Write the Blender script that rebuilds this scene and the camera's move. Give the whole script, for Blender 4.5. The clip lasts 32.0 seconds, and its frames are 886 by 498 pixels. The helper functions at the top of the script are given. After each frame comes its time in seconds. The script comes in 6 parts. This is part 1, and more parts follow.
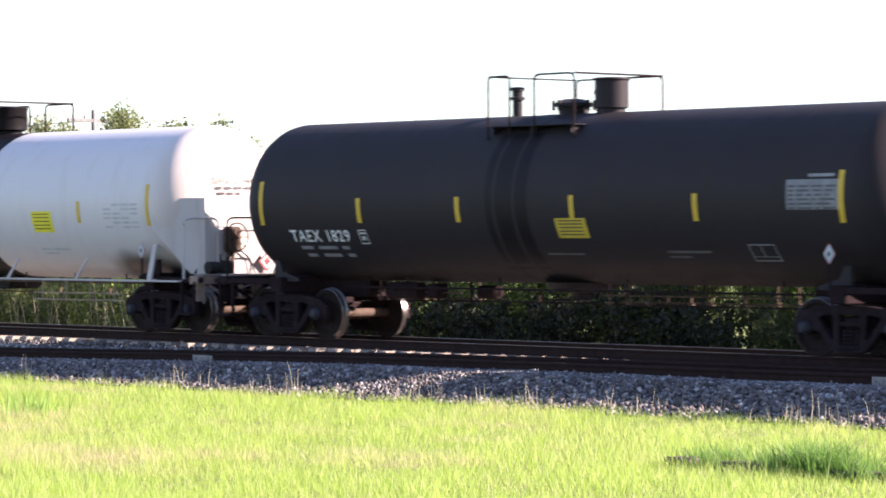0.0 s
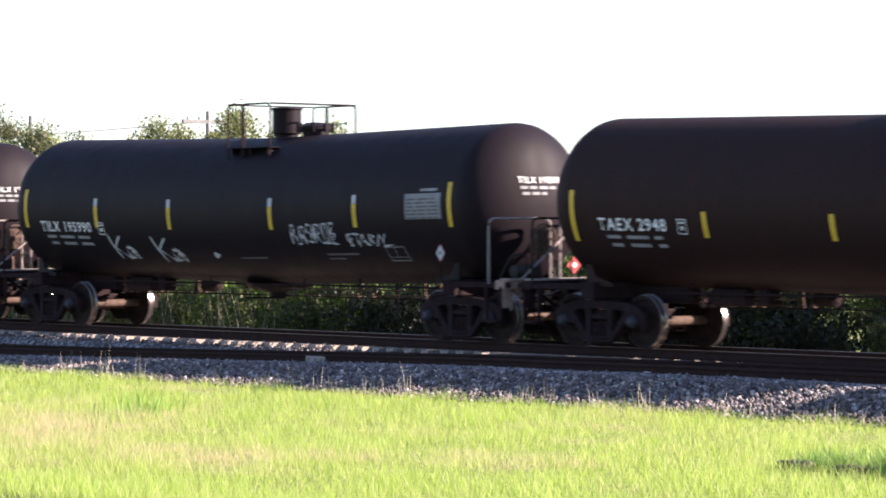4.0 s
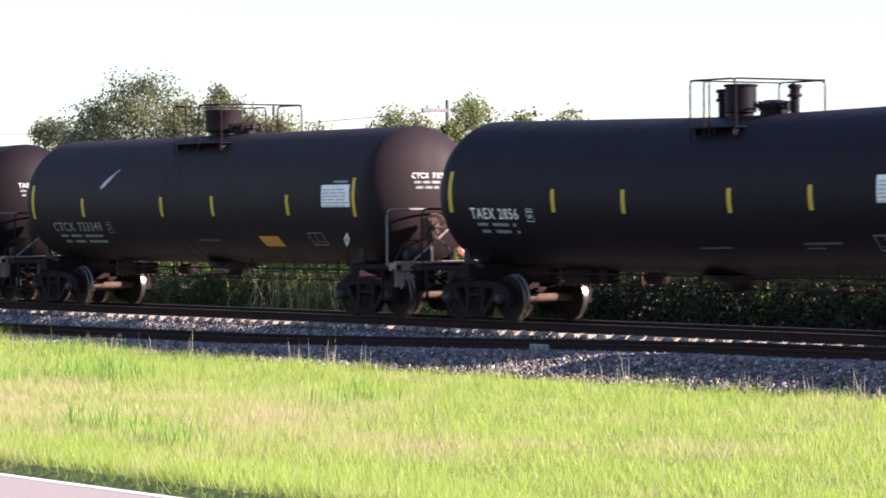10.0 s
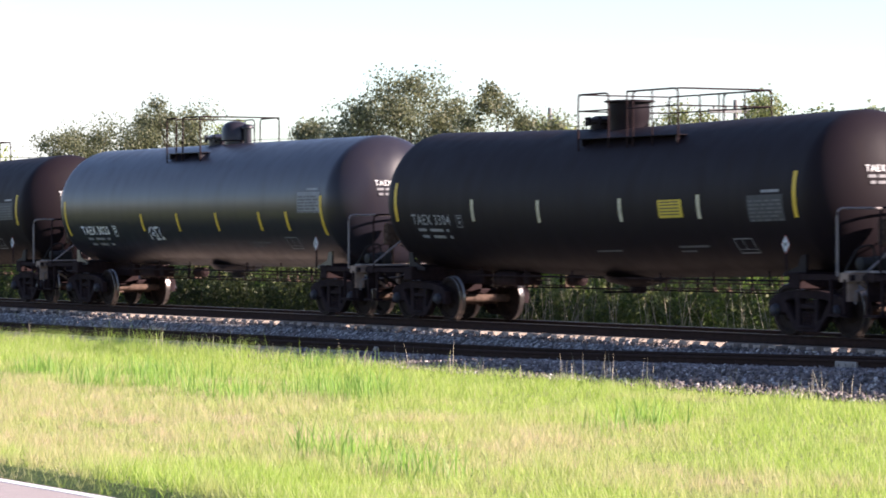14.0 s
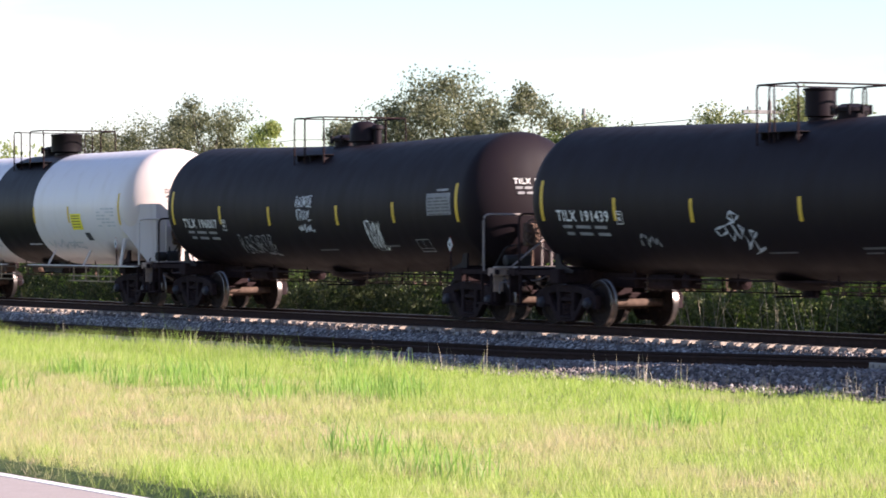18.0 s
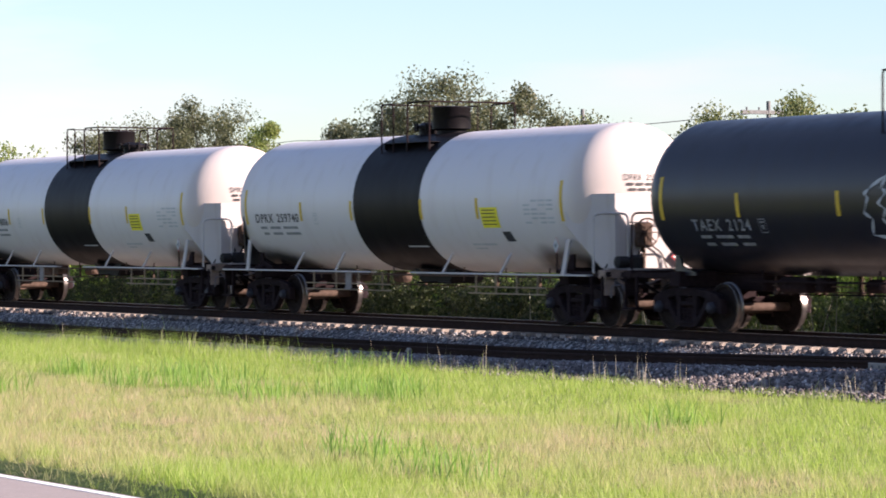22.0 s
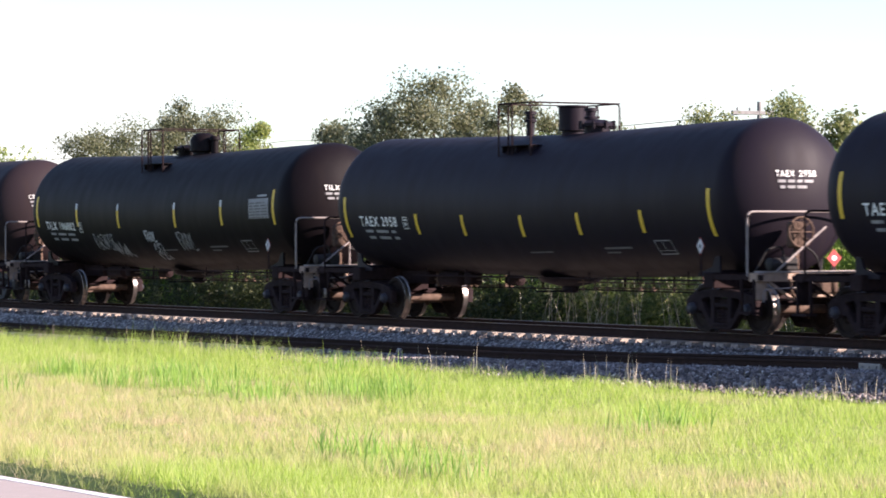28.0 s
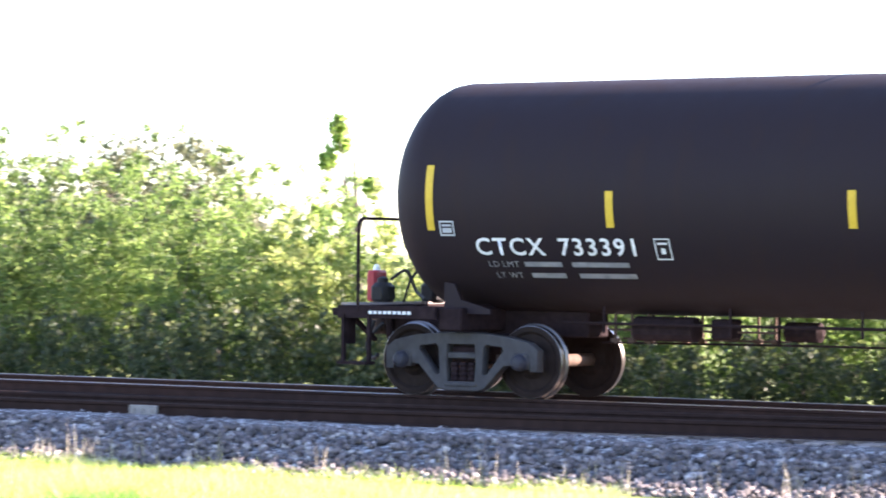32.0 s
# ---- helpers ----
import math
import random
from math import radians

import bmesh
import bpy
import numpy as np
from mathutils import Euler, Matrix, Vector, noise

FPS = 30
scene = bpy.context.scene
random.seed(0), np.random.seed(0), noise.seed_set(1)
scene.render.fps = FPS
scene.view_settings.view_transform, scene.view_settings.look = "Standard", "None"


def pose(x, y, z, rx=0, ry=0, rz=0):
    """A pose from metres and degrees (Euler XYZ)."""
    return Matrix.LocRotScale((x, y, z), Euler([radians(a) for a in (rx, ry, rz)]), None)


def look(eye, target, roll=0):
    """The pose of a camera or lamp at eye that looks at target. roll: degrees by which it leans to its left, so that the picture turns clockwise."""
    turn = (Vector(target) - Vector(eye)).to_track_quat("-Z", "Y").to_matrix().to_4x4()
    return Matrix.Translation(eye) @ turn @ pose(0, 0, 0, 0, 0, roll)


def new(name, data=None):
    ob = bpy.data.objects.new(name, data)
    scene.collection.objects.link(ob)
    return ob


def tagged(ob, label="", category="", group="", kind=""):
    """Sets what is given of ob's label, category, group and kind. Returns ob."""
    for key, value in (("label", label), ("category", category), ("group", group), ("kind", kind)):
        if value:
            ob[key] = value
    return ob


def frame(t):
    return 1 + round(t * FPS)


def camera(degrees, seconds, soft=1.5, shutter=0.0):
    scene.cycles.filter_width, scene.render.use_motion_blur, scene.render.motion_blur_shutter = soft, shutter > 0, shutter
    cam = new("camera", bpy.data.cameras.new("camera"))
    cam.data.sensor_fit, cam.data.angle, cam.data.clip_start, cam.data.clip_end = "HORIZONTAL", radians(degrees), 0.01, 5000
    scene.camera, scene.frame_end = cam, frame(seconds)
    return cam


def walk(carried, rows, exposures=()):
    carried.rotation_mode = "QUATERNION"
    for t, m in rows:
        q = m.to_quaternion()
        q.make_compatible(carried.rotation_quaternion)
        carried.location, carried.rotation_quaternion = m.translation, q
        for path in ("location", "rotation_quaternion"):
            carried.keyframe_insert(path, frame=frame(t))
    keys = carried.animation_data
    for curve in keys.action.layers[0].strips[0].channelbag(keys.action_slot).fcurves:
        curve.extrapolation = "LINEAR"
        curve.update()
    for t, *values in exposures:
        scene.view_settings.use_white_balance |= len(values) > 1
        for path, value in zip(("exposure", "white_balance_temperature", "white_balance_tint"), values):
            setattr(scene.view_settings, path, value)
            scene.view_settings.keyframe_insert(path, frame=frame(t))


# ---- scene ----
# ---- camera ----
cam = camera(15.952, 32.0, soft=1.75, shutter=0.13)
PATH = [
    (0, pose(4.856, -38.626, 2.133, 89.573, 0.246, 47.914)),
    (1, pose(4.856, -38.626, 2.133, 89.600, 0.233, 47.893)),
    (2, pose(4.856, -38.626, 2.133, 89.601, 0.223, 47.864)),
    (3, pose(4.856, -38.626, 2.133, 89.606, 0.199, 47.860)),
    (3.5, pose(4.856, -38.626, 2.133, 89.590, 0.081, 48.702)),
    (4, pose(4.856, -38.626, 2.133, 89.611, 0.060, 49.964)),
    (4.5, pose(4.856, -38.626, 2.133, 89.606, 0.064, 50.603)),
    (6.5, pose(5.533, -38.303, 2.194, 89.503, 0.424, 52.908)),
    (7, pose(5.533, -38.303, 2.194, 89.480, 0.389, 53.863)),
    (7.5, pose(5.533, -38.303, 2.194, 89.448, 0.437, 54.152)),
    (8, pose(5.533, -38.303, 2.194, 89.440, 0.425, 54.267)),
    (9, pose(5.533, -38.303, 2.194, 89.396, 0.483, 54.526)),
    (10, pose(5.533, -38.303, 2.194, 89.364, 0.449, 54.678)),
    (10.5, pose(5.090, -38.011, 2.167, 89.370, 0.422, 54.697)),
    (11, pose(3.822, -37.172, 2.092, 89.420, 0.328, 55.108)),
    (11.5, pose(2.658, -36.402, 2.023, 89.460, 0.330, 55.634)),
    (12, pose(1.439, -35.595, 1.951, 89.510, 0.361, 56.325)),
    (12.5, pose(0.259, -34.815, 1.881, 89.554, 0.165, 57.107)),
    (13, pose(0.000, -34.644, 1.865, 89.614, 0.251, 58.151)),
    (13.5, pose(0.000, -34.644, 1.865, 89.648, 0.119, 59.075)),
    (14, pose(0.000, -34.644, 1.865, 89.730, 0.170, 59.739)),
    (14.5, pose(0.000, -34.644, 1.865, 89.747, 0.122, 60.093)),
    (16.5, pose(0.000, -34.644, 1.865, 89.742, 0.117, 60.351)),
    (20, pose(0.000, -34.644, 1.865, 89.755, 0.129, 60.339)),
    (23, pose(0.000, -34.644, 1.865, 89.757, 0.206, 60.332)),
    (26.5, pose(0.000, -34.644, 1.865, 89.764, 0.183, 60.345)),
    (28.5, pose(0.000, -34.644, 1.865, 89.761, 0.126, 59.915)),
    (29, pose(0.000, -34.644, 1.865, 89.768, 0.140, 59.147)),
    (29.5, pose(0.000, -34.644, 1.865, 89.778, 0.081, 58.261)),
    (30, pose(0.000, -34.644, 1.865, 89.758, -0.046, 56.248)),
    (30.5, pose(0.000, -34.644, 1.865, 89.782, -0.296, 52.458)),
    (31, pose(0.000, -34.644, 1.865, 89.823, -0.441, 47.353)),
    (31.2, pose(0.000, -34.644, 1.865, 89.873, -0.303, 44.995)),
    (31.6, pose(0.000, -34.644, 1.865, 89.993, -0.436, 39.433)),
    (32, pose(0.000, -34.644, 1.865, 90.063, -0.493, 32.897)),
]

EXPOSURES = [(0, 2.25, 6450, 21.5), (0.8, 1.92, 6450, 21.5), (2, 1.78, 6450, 21.5), (3, 2.05, 6450, 21.5), (4, 2.15, 6450, 21.5), (6, 2.05, 6450, 21.5), (7, 1.75, 6450, 21.5), (8, 1.92, 6450, 21.5), (11, 1.98, 6450, 21.5), (12.3, 1.9, 6450, 21.5), (13.2, 1.95, 6450, 21.5), (18, 1.88, 6450, 21.5), (19.4, 1.75, 6450, 21.5), (21, 1.75, 6450, 21.5), (22.5, 1.5, 6450, 21.5), (25, 1.55, 6450, 21.5), (26.4, 1.92, 6450, 21.5), (29, 1.98, 6450, 21.5), (30, 2, 6450, 21.5), (30.5, 2.15, 6450, 21.5), (31, 2.38, 6450, 21.5), (31.4, 2.85, 6450, 21.5), (32, 3.48, 6450, 21.5)]
walk(cam, PATH, EXPOSURES)

# ---- light ----
SUN = Vector((1.55, 1.55, 1.0)).normalized()
world = bpy.data.worlds.new("sky")
scene.world = world
world.use_nodes = True
sky = world.node_tree.nodes.new("ShaderNodeTexSky")
sky.sky_type = "NISHITA"
sky.sun_disc = False
sky.sun_elevation = math.asin(SUN.z)
sky.sun_rotation = math.atan2(SUN.x, SUN.y)
sky.air_density = 1.0
sky.dust_density = 0.35
sky.ozone_density = 3.6
background = world.node_tree.nodes["Background"]
# the low haze is thin: the clear colour reaches almost to the horizon
low_sky = world.node_tree.nodes.new("ShaderNodeVectorMath")
low_sky.operation = "ADD"
low_sky.inputs[1].default_value = (0.0, 0.0, 0.003)
# faint high wisps of cloud thin out the blue
sky_co = world.node_tree.nodes.new("ShaderNodeTexCoord")
sky_map = world.node_tree.nodes.new("ShaderNodeMapping")
sky_map.inputs["Scale"].default_value = (3.0, 3.0, 16.0)
wisps = world.node_tree.nodes.new("ShaderNodeTexNoise")
wisps.inputs["Scale"].default_value = 2.2
wisps.inputs["Detail"].default_value = 6
thin = world.node_tree.nodes.new("ShaderNodeMapRange")
thin.inputs[1].default_value, thin.inputs[2].default_value = 0.50, 0.72
thin.inputs[3].default_value, thin.inputs[4].default_value = 1.0, 0.4
clear = world.node_tree.nodes.new("ShaderNodeHueSaturation")
clear.inputs["Value"].default_value = 1.0
for a, b in ((sky_co.outputs["Generated"], low_sky.inputs[0]), (low_sky.outputs[0], sky.inputs[0]), (sky_co.outputs["Generated"], sky_map.inputs[0]), (sky_map.outputs[0], wisps.inputs["Vector"]), (wisps.outputs[0], thin.inputs[0]), (thin.outputs[0], clear.inputs["Saturation"]),
             (sky.outputs[0], clear.inputs["Color"]), (clear.outputs[0], background.inputs[0])):
    world.node_tree.links.new(a, b)
background.inputs[1].default_value = 0.069
sun_data = bpy.data.lights.new("sun", "SUN")
sun_data.energy = 4.5
sun_data.angle = radians(0.55)
sun_data.color = (1.0, 0.87, 0.73)
sun = new("sun", sun_data)
sun.matrix_world = look((0, 0, 0), -SUN)

# ---- materials ----


def shader(name):
    m = bpy.data.materials.new(name)
    m.use_nodes = True
    return m, m.node_tree.nodes, m.node_tree.links, m.node_tree.nodes["Principled BSDF"]


def ramp(nodes, stops):
    r = nodes.new("ShaderNodeValToRGB")
    while len(r.color_ramp.elements) < len(stops):
        r.color_ramp.elements.new(0.5)
    for e, (p, c) in zip(r.color_ramp.elements, stops):
        e.position = p
        e.color = (*c, 1) if len(c) == 3 else c
    return r


def grain(nodes, links, scale, detail=5, stretch=None, coords="Object"):
    tc = nodes.new("ShaderNodeTexCoord")
    n = nodes.new("ShaderNodeTexNoise")
    n.inputs["Scale"].default_value = scale
    n.inputs["Detail"].default_value = detail
    src = tc.outputs[coords]
    if stretch:
        mp = nodes.new("ShaderNodeMapping")
        mp.inputs["Scale"].default_value = stretch
        links.new(src, mp.inputs[0])
        src = mp.outputs[0]
    links.new(src, n.inputs["Vector"])
    return n


def mixed(nodes, links, fac, a, b, blend="MIX"):
    m = nodes.new("ShaderNodeMix")
    m.data_type = "RGBA"
    m.blend_type = blend
    for sock, v in ((m.inputs[0], fac), (m.inputs[6], a), (m.inputs[7], b)):
        if isinstance(v, (int, float)):
            sock.default_value = v
        elif isinstance(v, tuple):
            sock.default_value = (*v, 1)
        else:
            links.new(v, sock)
    return m.outputs[2]


def bump(nodes, links, bsdf, height, strength, dist=0.01):
    b = nodes.new("ShaderNodeBump")
    b.inputs["Strength"].default_value = strength
    b.inputs["Distance"].default_value = dist
    links.new(height, b.inputs["Height"])
    links.new(b.outputs[0], bsdf.inputs["Normal"])


def soot_shade_patch(nodes, links, blotch, most):
    """Soft-edged oval patches of grime and painted shade round x = -6.5 and 6.5, low on the shell."""
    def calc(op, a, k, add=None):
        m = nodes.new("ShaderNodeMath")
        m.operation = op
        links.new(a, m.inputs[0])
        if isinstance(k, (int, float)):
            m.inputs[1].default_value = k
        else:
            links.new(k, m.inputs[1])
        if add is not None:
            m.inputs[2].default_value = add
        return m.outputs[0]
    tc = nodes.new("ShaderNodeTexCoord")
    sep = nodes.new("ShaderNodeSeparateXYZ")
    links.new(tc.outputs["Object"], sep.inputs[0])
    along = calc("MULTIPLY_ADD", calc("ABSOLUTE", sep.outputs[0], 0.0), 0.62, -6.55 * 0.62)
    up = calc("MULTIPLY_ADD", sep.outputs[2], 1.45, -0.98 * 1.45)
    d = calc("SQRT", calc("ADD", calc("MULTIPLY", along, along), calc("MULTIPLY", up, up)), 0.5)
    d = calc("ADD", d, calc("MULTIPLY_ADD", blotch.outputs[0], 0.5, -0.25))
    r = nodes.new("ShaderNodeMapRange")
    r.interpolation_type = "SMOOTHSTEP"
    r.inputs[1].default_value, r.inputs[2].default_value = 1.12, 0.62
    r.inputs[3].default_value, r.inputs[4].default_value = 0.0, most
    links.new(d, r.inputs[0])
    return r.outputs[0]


def head_tint(nodes, links):
    """Beige on the domed ends, fading out on the shell: dust, and a tone against sunlit glare."""
    tc = nodes.new("ShaderNodeTexCoord")
    sep = nodes.new("ShaderNodeSeparateXYZ")
    links.new(tc.outputs["Object"], sep.inputs[0])
    m = nodes.new("ShaderNodeMath")
    m.operation = "ABSOLUTE"
    links.new(sep.outputs[0], m.inputs[0])
    r = nodes.new("ShaderNodeMapRange")
    r.interpolation_type = "SMOOTHSTEP"
    r.inputs[1].default_value, r.inputs[2].default_value = 6.8, 8.1
    links.new(m.outputs[0], r.inputs[0])
    return r.outputs[0]


def paint(name, base, rust=(0.10, 0.05, 0.03), rough=0.42, dirt=0.5, dust=(0.16, 0.13, 0.11), sheen=0.2, soot_shade=0.0):
    """Weathered tank paint: vertical dirt streaks, blotches of rust and dust; the last argument lays brake grime and
    painted belly shade on the shell over each truck.
    """
    m, nodes, links, b = shader(name)
    big = grain(nodes, links, 0.9, 6)
    streak = grain(nodes, links, 1.0, 6, (3.2, 3.2, 0.35))
    fine = grain(nodes, links, 38, 3)
    r1 = ramp(nodes, [(0.45, (0, 0, 0)), (0.75, (1, 1, 1))])
    r2 = ramp(nodes, [(0.52, (0, 0, 0)), (0.72, (1, 1, 1))])
    links.new(big.outputs[0], r1.inputs[0])
    links.new(streak.outputs[0], r2.inputs[0])
    mul = nodes.new("ShaderNodeMath")
    mul.operation = "MULTIPLY"
    mul.inputs[1].default_value = dirt
    links.new(r2.outputs[0], mul.inputs[0])
    mul2 = nodes.new("ShaderNodeMath")
    mul2.operation = "MULTIPLY"
    mul2.inputs[1].default_value = dirt * 0.6
    links.new(r1.outputs[0], mul2.inputs[0])
    c = mixed(nodes, links, mul2.outputs[0], base, dust)
    c = mixed(nodes, links, mul.outputs[0], c, rust)
    if soot_shade:
        # Dusty beige also tones the sunlit heads down in colour.
        c = mixed(nodes, links, head_tint(nodes, links), c, (0.54, 0.465, 0.435))
        # Near-black patch over each truck: grime with the belly's shade painted in.
        c = mixed(nodes, links, soot_shade_patch(nodes, links, big, soot_shade), c, (0.022, 0.018, 0.018))
    links.new(c, b.inputs["Base Color"])
    rr = ramp(nodes, [(0.3, (rough - 0.04,) * 3), (0.8, (rough + 0.08,) * 3)])
    links.new(streak.outputs[0], rr.inputs[0])
    links.new(rr.outputs[0], b.inputs["Roughness"])
    b.inputs["Specular IOR Level"].default_value = sheen
    bump(nodes, links, b, fine.outputs[0], 0.06, 0.004)
    return m


def simple(name, base, rough=0.6, metal=0.0, vary=0.25, scale=12.0, bumps=0.15, spec=0.25):
    m, nodes, links, b = shader(name)
    n = grain(nodes, links, scale, 6)
    n2 = grain(nodes, links, scale * 0.15, 4)
    dark = tuple(v * (1 - vary) for v in base)
    light = tuple(min(1, v * (1 + vary)) for v in base)
    r = ramp(nodes, [(0.3, dark), (0.7, light)])
    links.new(n.outputs[0], r.inputs[0])
    c = mixed(nodes, links, n2.outputs[0], r.outputs[0], dark)
    links.new(c, b.inputs["Base Color"])
    b.inputs["Roughness"].default_value = rough
    b.inputs["Metallic"].default_value = metal
    b.inputs["Specular IOR Level"].default_value = spec
    if bumps:
        bump(nodes, links, b, n.outputs[0], bumps, 0.01)
    return m


def foliage(name, dark, light, dry, translucent=0.45):
    m, nodes, links, b = shader(name)
    geo = nodes.new("ShaderNodeNewGeometry")
    r = ramp(nodes, [(0.0, dark), (0.75, light), (1.0, dry)])
    links.new(geo.outputs["Random Per Island"], r.inputs[0])
    n = grain(nodes, links, 0.5, 3)
    c = mixed(nodes, links, n.outputs[0], r.outputs[0], dark)
    links.new(c, b.inputs["Base Color"])
    b.inputs["Roughness"].default_value = 0.55
    t = nodes.new("ShaderNodeBsdfTranslucent")
    hs = nodes.new("ShaderNodeHueSaturation")
    hs.inputs["Value"].default_value = 1.5
    links.new(c, hs.inputs["Color"])
    links.new(hs.outputs[0], t.inputs["Color"])
    mx = nodes.new("ShaderNodeMixShader")
    mx.inputs[0].default_value = translucent
    links.new(b.outputs[0], mx.inputs[1])
    links.new(t.outputs[0], mx.inputs[2])
    links.new(mx.outputs[0], nodes["Material Output"].inputs[0])
    return m


def grass_material():
    """Mown verge: fresh green with dry straw-coloured patches."""
    m, nodes, links, b = shader("grass")
    geo = nodes.new("ShaderNodeNewGeometry")
    n = grain(nodes, links, 0.55, 6)
    n2 = grain(nodes, links, 2.6, 5)
    r = ramp(nodes, [(0.0, (0.225, 0.343, 0.048)), (0.5, (0.366, 0.502, 0.091)), (0.86, (0.457, 0.547, 0.142)), (1.0, (0.62, 0.58, 0.32))])
    links.new(geo.outputs["Random Per Island"], r.inputs[0])
    sep = nodes.new("ShaderNodeSeparateXYZ")
    links.new(geo.outputs["Position"], sep.inputs[0])
    band = nodes.new("ShaderNodeMapRange")
    band.inputs[1].default_value, band.inputs[2].default_value = -11.0, -16.0
    links.new(sep.outputs[1], band.inputs[0])
    along = nodes.new("ShaderNodeMapRange")
    along.inputs[1].default_value, along.inputs[2].default_value = -22.0, -34.0
    links.new(sep.outputs[0], along.inputs[0])
    where = nodes.new("ShaderNodeMath")
    where.operation = "MULTIPLY"
    links.new(band.outputs[0], where.inputs[0])
    links.new(along.outputs[0], where.inputs[1])
    dry = nodes.new("ShaderNodeMath")
    dry.operation = "MULTIPLY_ADD"
    links.new(where.outputs[0], dry.inputs[0])
    dry.inputs[1].default_value = 0.28
    links.new(n.outputs[0], dry.inputs[2])
    k = ramp(nodes, [(0.545, (0, 0, 0)), (0.74, (1, 1, 1))])
    links.new(dry.outputs[0], k.inputs[0])
    k2 = ramp(nodes, [(0.38, (0.15, 0.15, 0.15)), (0.62, (1, 1, 1))])
    links.new(n2.outputs[0], k2.inputs[0])
    both = mixed(nodes, links, 1.0, k.outputs[0], k2.outputs[0], "MULTIPLY")
    half = nodes.new("ShaderNodeMath")
    half.operation = "MULTIPLY"
    half.inputs[1].default_value = 0.88
    links.new(both, half.inputs[0])
    c = mixed(nodes, links, half.outputs[0], r.outputs[0], (0.61, 0.475, 0.32))
    links.new(c, b.inputs["Base Color"])
    b.inputs["Roughness"].default_value = 0.5
    t = nodes.new("ShaderNodeBsdfTranslucent")
    links.new(c, t.inputs["Color"])
    mx = nodes.new("ShaderNodeMixShader")
    mx.inputs[0].default_value = 0.6
    links.new(b.outputs[0], mx.inputs[1])
    links.new(t.outputs[0], mx.inputs[2])
    links.new(mx.outputs[0], nodes["Material Output"].inputs[0])
    return m


def soil_material():
    m, nodes, links, b = shader("soil")
    n = grain(nodes, links, 0.25, 6)
    n2 = grain(nodes, links, 9, 6)
    r = ramp(nodes, [(0.3, (0.16, 0.22, 0.04)), (0.55, (0.22, 0.28, 0.05)), (0.8, (0.28, 0.23, 0.11))])
    links.new(n.outputs[0], r.inputs[0])
    c = mixed(nodes, links, n2.outputs[0], r.outputs[0], (0.06, 0.07, 0.025))
    links.new(c, b.inputs["Base Color"])
    b.inputs["Roughness"].default_value = 0.95
    bump(nodes, links, b, n2.outputs[0], 0.8, 0.05)
    return m


def stone_material():
    m, nodes, links, b = shader("ballast_stone")
    geo = nodes.new("ShaderNodeNewGeometry")
    r = ramp(nodes, [(0.0, (0.034, 0.029, 0.030)), (0.5, (0.176, 0.142, 0.140)), (0.88, (0.355, 0.298, 0.288)), (1.0, (0.78, 0.74, 0.71))])
    links.new(geo.outputs["Random Per Island"], r.inputs[0])
    n = grain(nodes, links, 30, 4)
    c = mixed(nodes, links, n.outputs[0], r.outputs[0], (0.07, 0.065, 0.065))
    links.new(c, b.inputs["Base Color"])
    b.inputs["Roughness"].default_value = 0.7
    b.inputs["Specular IOR Level"].default_value = 0.2
    bump(nodes, links, b, n.outputs[0], 0.4, 0.01)
    return m


def gravel_material():
    """Packed crushed stone: cells of differing grey with deep joints."""
    m, nodes, links, b = shader("gravel_bed")
    tc = nodes.new("ShaderNodeTexCoord")
    v = nodes.new("ShaderNodeTexVoronoi")
    v.inputs["Scale"].default_value = 17
    links.new(tc.outputs["Object"], v.inputs["Vector"])
    sep = nodes.new("ShaderNodeSeparateColor")
    links.new(v.outputs["Color"], sep.inputs[0])
    r = ramp(nodes, [(0.0, (0.04, 0.038, 0.04)), (0.6, (0.17, 0.162, 0.166)), (1.0, (0.52, 0.50, 0.48))])
    links.new(sep.outputs[0], r.inputs[0])
    links.new(r.outputs[0], b.inputs["Base Color"])
    b.inputs["Roughness"].default_value = 0.75
    b.inputs["Specular IOR Level"].default_value = 0.15
    bump(nodes, links, b, v.outputs["Distance"], 1.0, 0.05)
    return m


GRAVEL = gravel_material()
BLACK = paint("black_tank_paint", (0.0118, 0.0080, 0.0108), dirt=0.2, rough=0.56, sheen=0.09, dust=(0.01625, 0.015, 0.01562), rust=(0.02125, 0.01375, 0.01125))
GLOSSBLUE = paint("glossy_blue_black_tank_paint", (0.0185, 0.0165, 0.0240), dirt=0.22, rough=0.33, dust=(0.024, 0.022, 0.029), rust=(0.03, 0.02, 0.017), sheen=0.27)
RUSTPANEL = simple("rust_stained_panel", (0.085, 0.055, 0.045), 0.7, 0.0, 0.35, 5, 0.0)
SLATEPATCH = simple("pale_slate_patch_paint", (0.075, 0.075, 0.098), 0.55, 0.0, 0.2, 4, 0.0)
BLUEBLACK = paint("blue_black_tank_paint", (0.0118, 0.0086, 0.0140), dirt=0.22, rough=0.55, dust=(0.01625, 0.01625, 0.0225), rust=(0.0225, 0.01625, 0.01375), sheen=0.09)
GREY = paint("slate_grey_tank_paint", (0.0235, 0.0215, 0.0295), dirt=0.25, rough=0.5, sheen=0.12, dust=(0.0315, 0.03, 0.0315), rust=(0.0375, 0.027, 0.024))
DUSTYBLACK = paint("dusty_olive_black_tank_paint", (0.0275, 0.0228, 0.0262), dirt=0.4, rough=0.56, sheen=0.10, dust=(0.040, 0.034, 0.033), rust=(0.038, 0.028, 0.023))
